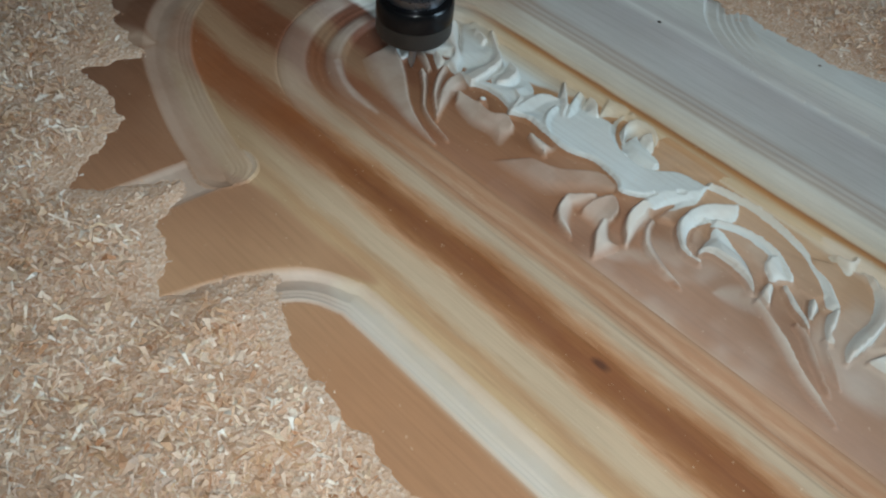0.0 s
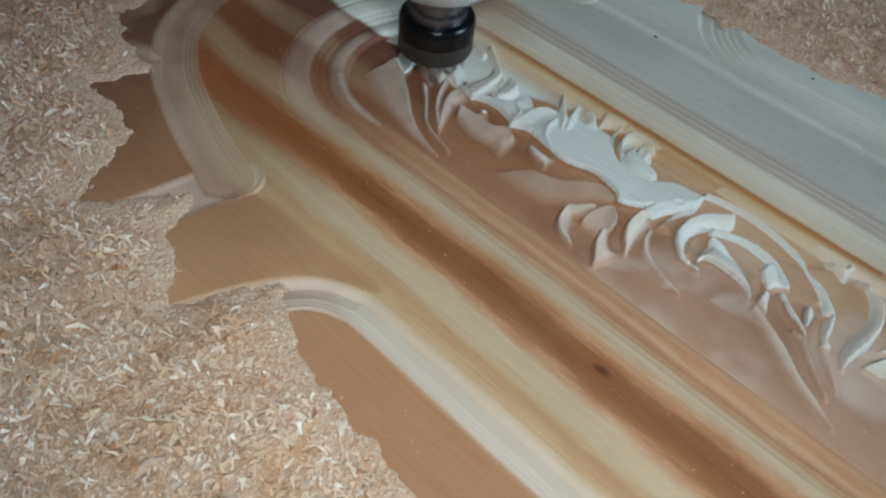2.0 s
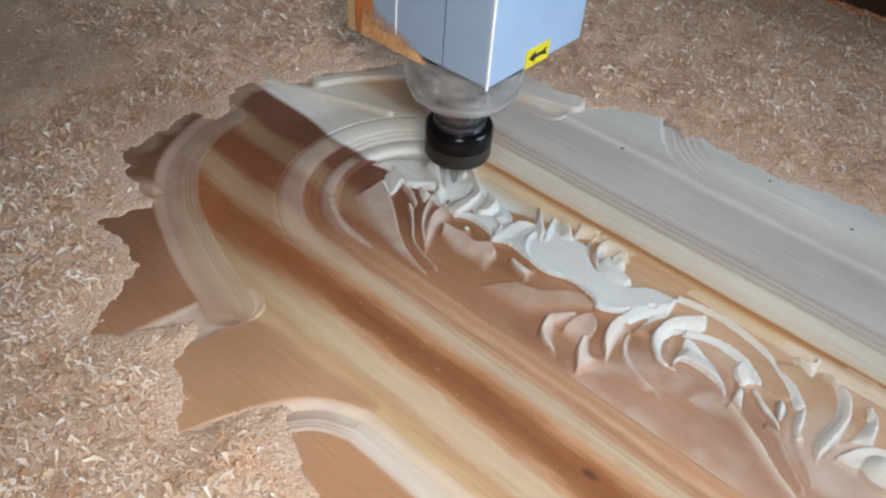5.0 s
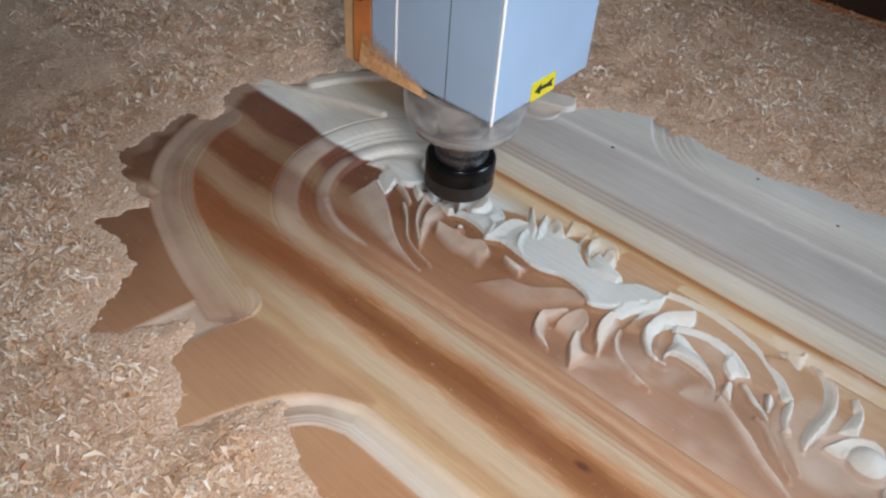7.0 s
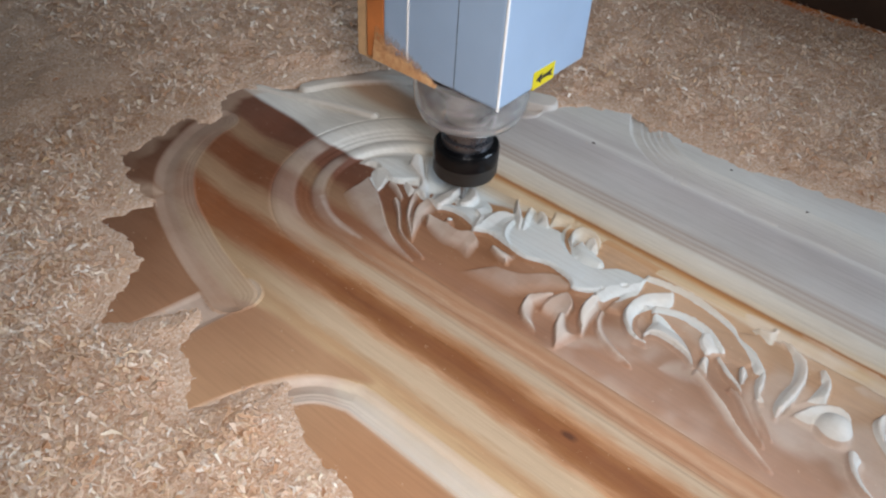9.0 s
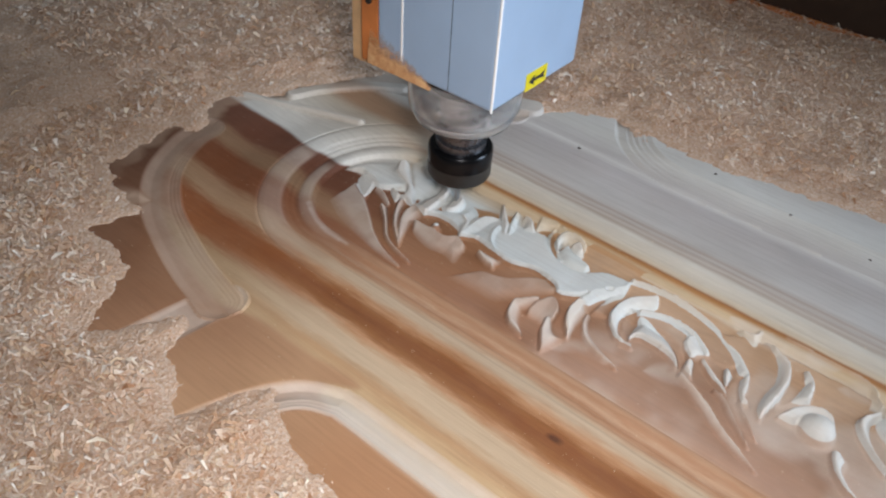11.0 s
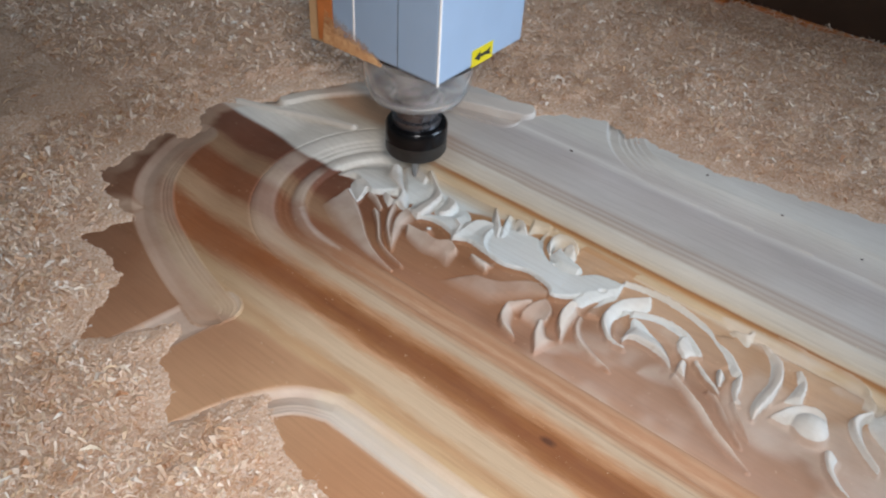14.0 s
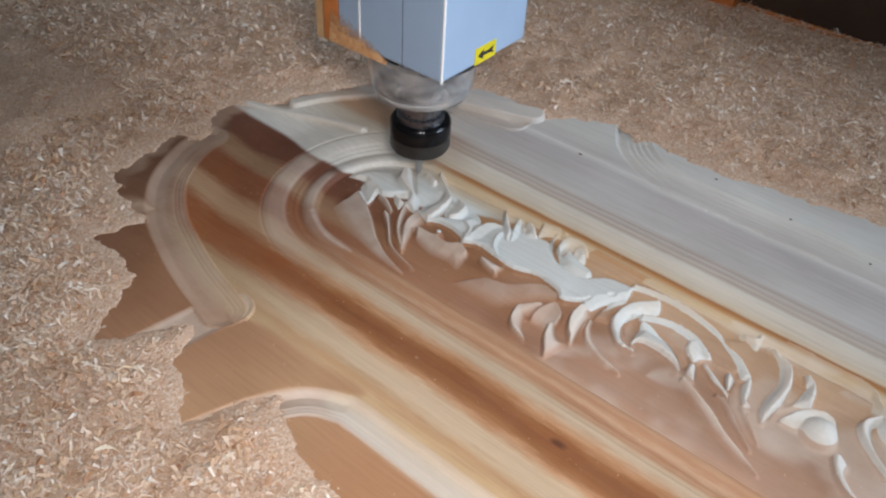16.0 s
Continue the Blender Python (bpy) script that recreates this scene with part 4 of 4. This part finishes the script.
for field in ("sap", "dust", "fresh"):
    FIELDS[field] = np.where(near, soften(FIELDS[field]), FIELDS[field])
# cutter marks
Z += 0.00004 * np.sin(2 * np.pi * GX / 0.0055 + 6 * value_noise(GX * 30, GY * 30, 5)) * (REGION == 4) + 0.0003 * fractal(GX, GY, 60, 11)

# fine dust lying on the ground of the carving
haze = (0.22 + 0.38 * smoothstep(-0.15, 0.25, fractal(GX, GY, 22, 71, 3))) * smoothstep(-0.22, -0.05, GX) * (S < 0.063)
FIELDS["fresh"] = np.where(haze > FIELDS["dust"], 1.0, FIELDS["fresh"])
FIELDS["dust"] = np.maximum(FIELDS["dust"], haze)

# a film of dust thins out from the chips over the board's dark end
film = 0.55 * (1 - smoothstep(0.0, 0.013, -chip_distance(GX, GY) + 0.012 * fractal(GX, GY, 40, 91, 3))) * (1 - smoothstep(-0.47, -0.40, GX)) * smoothstep(0.20, 0.26, GY)
FIELDS["dust"] = np.maximum(FIELDS["dust"], film)
dusting([(-0.505, 0.165), (-0.487, 0.198), (-0.472, 0.218)], 0.040, 0.80, 0.0)

carved_panel = tagged(new("carved_panel"), "glued brown and white wooden board carved with acanthus leaf relief", "carved panel")
cells = REGION[:-1, :-1].copy()


def pieces(owner):
    """Number the connected pieces of each carved shape; slivers join a neighbour."""
    out, names, height, width = np.zeros(owner.shape, int), [], *owner.shape
    for a, b in np.argwhere(owner > 0):
        if out[a, b]:
            continue
        mine, stack, cellsof, around = owner[a, b], [(a, b)], [], []
        out[a, b] = -1
        while stack:
            y, x = stack.pop()
            cellsof.append((y, x))
            for v, u in ((y + 1, x), (y - 1, x), (y, x + 1), (y, x - 1)):
                if owner[v, u] != mine:
                    around.append(out[v, u])
                elif not out[v, u]:
                    out[v, u] = -1
                    stack.append((v, u))
        ys, xs = np.array(cellsof).T
        if len(cellsof) < 60:
            best = max(set(around), key=around.count)
            if best <= 0:
                cells[ys, xs] = 6
                out[ys, xs] = -2
            else:
                out[ys, xs] = best
        else:
            names.append(CARVED[mine - 1])
            out[ys, xs] = len(names)
    return out, names


owner, names = pieces(np.where(cells == 4, OWNER[:-1, :-1], 0))
for number, name in enumerate(names, 1):
    where = np.argwhere(owner == number)
    (a, b), (c, d) = where.min(0), where.max(0) + 1
    grid_mesh(name, XS[b:d + 1], YS[a:c + 1], Z[a:c + 1, b:d + 1], (owner == number)[a:c, b:d], WOOD, carved_panel, "", {k: v[a:c + 1, b:d + 1] for k, v in FIELDS.items()})
for number, name, label in ((0, "field", "smooth planed field with brown and pale streaks"), (6, "sunk_ground", "smooth brown ground behind the leaves"), (1, "arch_moulding", "stepped moulding with a round end"), (2, "scroll_border", "dusty C-shaped moulded band"), (7, "scroll_border", "dusty C-shaped moulded band"),
                            (5, "outer_ledge", "plain brown outer face of the board"), (10, "outer_ledge", "pale outer face of the board"), (3, "outer_cove", "pale hollow border moulding"), (8, "outer_cove", "pale hollow border moulding")):
    grid_mesh(name, XS, YS, Z, cells == number, WOOD, carved_panel, label, {k: v for k, v in FIELDS.items()})
part("board_core", box(-0.95, 0.75, -0.30, 0.862, -0.045, -0.012, 0.001), WOOD, carved_panel)

# ---- wood chips ----
def ragged(x, y):
    return 0.010 * fractal(x, y, 45, 51, 3) + 0.0035 * fractal(x, y, 190, 57, 2)


def crack(x, y):
    """Metres from the open seam in the chips behind the panel."""
    return np.abs(along(spline([(-0.380, 0.832), (-0.324, 0.836), (-0.270, 0.852)]), x, y)[0])


def bed_height(x, y, d):
    z = -0.0012 + 0.0017 * smoothstep(-0.001, 0.003, d) + 0.0012 * smoothstep(0.0, 0.012, d) + 0.0024 * smoothstep(0.01, 0.045, d) + 0.006 * smoothstep(0.02, 0.12, d)
    z = z + (0.010 * fractal(x, y, 9, 21) + 0.004 * fractal(x, y, 60, 31, 3)) * smoothstep(0.0, 0.05, d)
    z = z - 0.006 * np.exp(-(crack(x, y) / 0.004) ** 2)
    return z - 0.010 * smoothstep(0.852, 0.872, y + 0.01 * fractal(x, y, 12, 41))


def build_chips():
    c = lambda a: (a[:-1, :-1] + a[1:, :-1] + a[:-1, 1:] + a[1:, 1:]) / 4
    for step, x0, x1, y0, y1, label in ((0.0015, -0.616, 0.2003, 0.044, 0.66, "packed fine wood dust with scalloped edges round the carving"), (0.0066, -1.474, 0.75, -0.40, 1.02, "deep bed of packed wood dust on the machine table")):
        xs, ys = np.arange(x0, x1, step), np.arange(y0, y1, step)
        gx, gy = np.meshgrid(xs, ys)
        d = chip_distance(gx, gy) + ragged(gx, gy)
        z = bed_height(gx, gy, d)
        keep = c(d) > -0.0015
        if step > 0.005:
            mx, my = c(gx), c(gy)
            keep &= ~((mx > -0.612) & (mx < 0.196) & (my > 0.048) & (my < 0.656))
        tagged(grid_mesh("chip_bed", xs, ys, z, keep, BED), label, "wood chips", kind="stuff")
    rng = np.random.RandomState(7)
    for name, label, n, x0, x1, y0, y1, size in (("wood_chips", "loose curled pale wood chips covering the board", 104000, -0.62, 0.02, -0.14, 0.36, 0.0098),
                                                 ("wood_chips", "loose wood chips heaped behind the carved panel", 112000, -1.15, 0.12, 0.30, 0.99, 0.0098),
                                                 ("wood_chips", "thin scatter of wood chips on the machine table", 12000, -1.4, -0.55, -0.2, 0.40, 0.0098)):
        x, y = rng.uniform(x0, x1, n), rng.uniform(y0, y1, n)
        d = chip_distance(x, y) + ragged(x, y)
        ok = (d > -0.0005 - 0.0025 * rng.rand(n) ** 6) & (rng.rand(n) < 0.10 + 0.90 * smoothstep(0.003, 0.030, d + 0.016 * fractal(x, y, 30, 61, 2))) & (crack(x, y) > 0.0035)
        x, y, d = x[ok], y[ok], d[ok]
        n = len(x)
        rise = smoothstep(0, 0.03, d)
        z = np.maximum(bed_height(x, y, d), 0.0002) + rng.rand(n) ** 1.5 * 0.0022 * rise
        long = size * (0.24 + 1.12 * rng.rand(n) ** 2.6) * (0.35 + 0.65 * rise)
        flake = rng.rand(n) < 0.22
        wide = np.minimum(long, size * 0.55) * np.where(flake, 0.30 + 0.45 * rng.rand(n), 0.12 + 0.22 * rng.rand(n))
        curl = (rng.rand(n) - 0.35) * 0.60 * long
        yaw = rng.rand(n) * 2 * np.pi
        tilt, lean = (rng.rand(n) - 0.5) * 1.0, (rng.rand(n) - 0.5) * 1.1
        bend = (rng.rand(n) - 0.5) * 0.6 * long
        local = []
        for s, f in ((-0.5, 0.30), (0.0, 1.0), (0.5, 0.25)):
            arch = 1 - 4 * s * s
            for e in (-0.5, 0.5):
                local.append(((s + 0.22 * (rng.rand(n) - 0.5)) * long, bend * arch + e * wide * f * (0.5 + rng.rand(n)), arch * curl + 0.25 * wide * (rng.rand(n) - 0.5)))
        co = np.empty((n, 6, 3))
        for k, (lx, ly, lz) in enumerate(local):
            lz = lz + lx * np.tan(tilt) * 0.6 + ly * np.tan(lean)
            co[:, k] = np.stack([x + lx * np.cos(yaw) - ly * np.sin(yaw), y + lx * np.sin(yaw) + ly * np.cos(yaw), z + lz], 1)
        first = np.arange(n)[:, None] * 6
        quads = np.concatenate([first + np.array(q) for q in ([0, 2, 3, 1], [2, 4, 5, 3])])
        tagged(raw_mesh(name, co.reshape(-1, 3), quads, CHIPS, smooth=False), label, "wood chips", kind="stuff")


build_chips()


# ---- the milling head ----
def build_spindle():
    """The square spindle, its nose and cutter; its own origin is the cutter's tip."""
    root = tagged(new("milling_spindle"), "square grey-blue router spindle with black collet nut, cutting wood", "router spindle")
    b, h = 0.0525, 0.131
    housing = part("housing", box(-b, b, -b, b, h, 0.46, 0.003, 3), HOUSING, root, "grey-blue painted square housing")
    # white strips stand in for highlights along the housing's rounded corners
    for ex, ey in ((b, -b), (-b + 0.024, -b)):
        part("edge_trim", box(ex - 0.0011, ex + 0.0008, ey - 0.0008, ey + 0.0011, h, 0.459, 0.0008), EDGE, housing, "painted highlight down the housing")
    sticker = part("sticker", box(b - 0.001, b + 0.0006, -0.0135, 0.0120, h + 0.0008, h + 0.0140), YELLOW, housing, "yellow warning sticker with a black arrow")
    arrow = bmesh.new()
    outline = [(0, 0.5), (0.34, 0.95), (0.34, 0.66), (0.68, 0.66), (1, 0.85), (0.9, 0.5), (1, 0.15), (0.68, 0.34), (0.34, 0.34), (0.34, 0.05)]
    arrow.faces.new([arrow.verts.new((b + 0.0009, -0.0110 + 0.0205 * u, h + 0.0030 + 0.0088 * v)) for u, v in outline])
    part("arrow_mark", arrow, INK, sticker)
    part("vent_opening", box(b - 0.001, b + 0.0007, -0.037, 0.015, h + 0.082, h + 0.124, 0.0003), BLACK_DULL, housing, "dark rectangular recess")
    # the dark disc doubles as the shadow ring visible through the cup
    part("base_cap_shadow", turned([(0.0395, h - 0.0002), (0.0395, h - 0.013), (0.036, h - 0.015)], 48), BLACK_DULL, root, "dark round cap and shadow ring under the housing")
    part("panel_seam", box(0.0143, 0.0147, -b - 0.0003, -b + 0.001, h + 0.0005, 0.459), GUN, housing, "thin dark seam down the housing")
    sharpen(part("clear_cup", turned([(0.0433, h - 0.006), (0.0444, h - 0.020), (0.0433, h - 0.034), (0.0385, h - 0.045), (0.0278, h - 0.051), (0.0230, h - 0.052), (0.0230, h - 0.049), (0.0278, h - 0.048), (0.0364, h - 0.042), (0.0407, h - 0.032), (0.0417, h - 0.020), (0.0407, h - 0.006)], 64, True), CLEAR, root, "scratched clear plastic cup round the nose"))
    sharpen(part("nose", turned([(0.028, h - 0.008), (0.028, h - 0.024), (0.020, h - 0.030), (0.017, h - 0.052), (0.017, h - 0.062)]), STEEL, root, "steel spindle nose"))
    sharpen(part("collar", turned([(0.0175, 0.080), (0.0195, 0.0775), (0.0195, 0.070), (0.0178, 0.069), (0.0178, 0.066), (0.0205, 0.0645), (0.0205, 0.058)]), GUN, root, "gunmetal collar"))
    nut = sharpen(part("collet_nut", turned([(0.0215, 0.0590), (0.0250, 0.0582), (0.0264, 0.0562), (0.0264, 0.0440), (0.0258, 0.0434)], 64), BLACK, root, "glossy black collet nut"))
    sharpen(part("nut_skirt", turned([(0.0263, 0.0436), (0.0261, 0.0330), (0.0248, 0.0305), (0.0226, 0.0300), (0.006, 0.0300), (0.006, 0.0320)], 64), BLACK_DULL, nut, "worn matt black lower ring"))
    sharpen(part("cutter", turned([(0.003, 0.034), (0.003, 0.012), (0.0022, 0.004), (0.0008, 0.0)], 20), STEEL, root, "slim steel ball-nose cutter"))
    plate = part("mounting_plate", box(-b - 0.0165, -b - 0.0002, -b + 0.001, b + 0.030, h - 0.004, 0.46, 0.0008), ORANGE, root, "orange painted mounting plate, dusty")
    part("plate_edge", box(-b - 0.0310, -b - 0.0167, -b + 0.006, b + 0.026, h - 0.010, 0.46, 0.001), TANDUST, root, "dust-covered plate edge")
    part("bolt", turned([(0.0027, 0.0), (0.0027, 0.0014), (0.0022, 0.0019)], 16), BLACK_DULL, plate).matrix_basis = pose(-b - 0.0085, -b + 0.001, h + 0.044, 90, 0, 0)
    for ob in root.children:
        if ob.name.split(".")[0] in ("housing", "base_cap_shadow", "mounting_plate", "plate_edge"):
            ob.location = (0.006, 0.004, 0)
    # dust packed in the corner between plate and housing
    bm = bmesh.new()
    r = random.Random(3)
    cols = []
    for i in range(61):
        u = i / 60
        zt = h + 0.0260 * max(0.0, 1 - u * 1.05) ** 0.8 + 0.0015 + 0.0030 * r.random() * (1 - u)
        x = -b + u * 0.060
        cols.append([bm.verts.new((x, -b + 0.0034 - 0.0012 * k, zt + (h - 0.0015 - zt) * k / 3)) for k in range(4)])
    for p, q in zip(cols, cols[1:]):
        for k in range(3):
            bm.faces.new((p[k], q[k], q[k + 1], p[k + 1]))
    caked = part("caked_dust", bm, CAKED, root, "pale dust caked on the housing", smooth=True)
    caked.data.attributes.new("thick", "FLOAT", "POINT").data.foreach_set("value", [k / 3 for _ in cols for k in range(4)])
    return root


spindle = build_spindle()

# ---- the machine table, rail and the workshop around ----
tagged(part("machine_table", box(-1.6, 0.9, -0.5, 1.10, -0.10, -0.046, 0.003), DARK), "dark steel machine table under the board", "machine table")
rail = tagged(new("side_rail"), "dark brown steel side rail of the router", "machine rail")
part("beam", box(-1.6, 0.9, 0.985, 1.11, -0.046, 0.16, 0.004), DARK, rail)
part("guide_strip", box(-1.6, 0.9, 0.978, 0.984, -0.044, 0.002, 0.001), ORANGE, rail, "orange painted lower strip")
for k, (x0, x1) in enumerate(((-0.335, -0.285),)):
    part("bracket", box(x0, x1, 0.955, 0.978, -0.02, 0.06, 0.003), ORANGE, rail, "orange painted bracket")
tagged(part("floor", box(-3, 3, -3, 3, -0.95, -0.90), FLOOR), "grey concrete workshop floor", "floor", kind="structure")
tagged(part("ceiling", box(-3, 3, -3, 3, 2.4, 2.5), WALL), "grey workshop ceiling", "ceiling", kind="structure")
for name, dims in (("wall_north", (-3, 3, 3, 3.1)), ("wall_south", (-3, 3, -3.1, -3)), ("wall_west", (-3.1, -3, -3, 3))):
    tagged(part(name, box(*dims, -0.95, 2.5), WALL), "grey plastered workshop wall", "wall", kind="structure")
# the opening and its window are added to carry the cool side lamp
east = bmesh.new()
for y0, y1, z0, z1 in ((-3, 1.2, -0.95, 2.5), (2.8, 3, -0.95, 2.5), (1.2, 2.8, -0.95, 0.5), (1.2, 2.8, 1.7, 2.5)):
    bmesh.ops.create_cube(east, size=1, matrix=Matrix.Translation((3.05, (y0 + y1) / 2, (z0 + z1) / 2)) @ Matrix.Diagonal((0.1, y1 - y0, z1 - z0, 1)))
tagged(part("wall_east", east, WALL), "grey plastered workshop wall with an added window opening", "wall", kind="structure")
window = tagged(new("unseen_window_1"), "unseen grey steel window added round the cool side light", "window", kind="structure")
for y0, y1, z0, z1 in ((1.2, 2.8, 0.5, 0.55), (1.2, 2.8, 1.65, 1.7), (1.2, 1.25, 0.55, 1.65), (2.75, 2.8, 0.55, 1.65), (1.98, 2.02, 0.55, 1.65)):
    part("frame_bar", box(3.03, 3.07, y0, y1, z0, z1, 0.002), STEEL, window)
# unseen strip lights, added to give the overhead fill a body
GLOW, glow_nodes, glow_links, glow_bsdf = material("fill_light_diffuser")
glow_bsdf.inputs["Base Color"].default_value = (0.9, 0.9, 0.9, 1)
glow_bsdf.inputs["Emission Color"].default_value = (0.90, 0.96, 1.0, 1)
glow_bsdf.inputs["Emission Strength"].default_value = 1.2
for x, y in ((-0.9, 0.9), (1.0, -0.6)):
    lamp = tagged(new("added_ceiling_light"), "unseen white strip light added under the ceiling for soft fill", "ceiling light", "ceiling lights")
    part("housing", box(x - 0.62, x + 0.62, y - 0.11, y + 0.11, 2.365, 2.4, 0.004), EDGE, lamp)
    part("diffuser", box(x - 0.60, x + 0.60, y - 0.10, y + 0.10, 2.345, 2.3645, 0.004), GLOW, lamp)
for x, dy in ((-1.4, -0.3), (0.7, -0.3), (-1.4, 0.9), (0.7, 0.9)):
    tagged(part("table_leg", box(x - 0.05, x + 0.05, dy - 0.05, dy + 0.05, -0.90, -0.101, 0.004), DARK), "dark steel leg under the machine table", "table leg", "legs of the machine table")


# small dark fragments lying on the pale side of the board
for x, y, r in ((-0.2495, 0.533, 0.0013), (-0.060, 0.573, 0.0010), (0.012, 0.560, 0.0010), (-0.135, 0.585, 0.0010)):
    bm = bmesh.new()
    bmesh.ops.create_icosphere(bm, subdivisions=1, radius=r)
    for v in bm.verts:
        v.co.x *= 1.4 + 0.5 * random.random()
        v.co.z *= 0.5
    speck = tagged(part("bark_fragment", bm, DARK), "tiny dark bark fragment lying on the board", "bark fragment", "dark fragments on the board")
    speck.location = (x, y, 0.0006)


def motions():
    rows = [(0.0, -0.3327, 0.3404), (0.3, -0.3419, 0.3512), (0.5, -0.3465, 0.3597), (0.8, -0.3203, 0.3601), (1.0, -0.3443, 0.3608), (1.3, -0.3401, 0.3442), (1.5, -0.3304, 0.3383), (1.8, -0.3320, 0.3551), (2.0, -0.3222, 0.3492), (2.3, -0.3148, 0.3409), (2.5, -0.3152, 0.3586), (2.8, -0.3214, 0.3500), (3.0, -0.3165, 0.3432), (3.3, -0.3262, 0.3688), (3.5, -0.3244, 0.4056), (3.8, -0.3093, 0.3860), (4.0, -0.3247, 0.3913), (6.3, -0.3107, 0.3893), (6.5, -0.3188, 0.4006), (6.8, -0.2982, 0.3994), (7.0, -0.2876, 0.3638), (7.3, -0.2859, 0.3659), (7.5, -0.3037, 0.4020), (7.8, -0.3175, 0.3972), (8.0, -0.3143, 0.3940), (8.3, -0.3116, 0.3997), (8.5, -0.2868, 0.3845), (8.8, -0.2786, 0.3732), (9.0, -0.2845, 0.3822), (9.3, -0.3063, 0.4122), (9.5, -0.3012, 0.4053), (9.7, -0.2949, 0.3920), (11.8, -0.2698, 0.3901), (12.0, -0.2626, 0.3804), (12.3, -0.2489, 0.3824), (12.5, -0.2395, 0.3896), (12.8, -0.2743, 0.3896), (13.0, -0.2570, 0.3963), (13.3, -0.2454, 0.3881), (13.5, -0.2585, 0.3743), (13.8, -0.2729, 0.3905), (14.0, -0.3306, 0.4022), (14.3, -0.3343, 0.3964), (14.5, -0.3286, 0.3886), (14.8, -0.3408, 0.3977), (15.0, -0.3231, 0.4060), (15.3, -0.3345, 0.4039), (15.5, -0.3394, 0.3989), (16.0, -0.3408, 0.4058)]
    walk(spindle, [(t, pose(x, y, 0.0)) for t, x, y in rows])


motions()
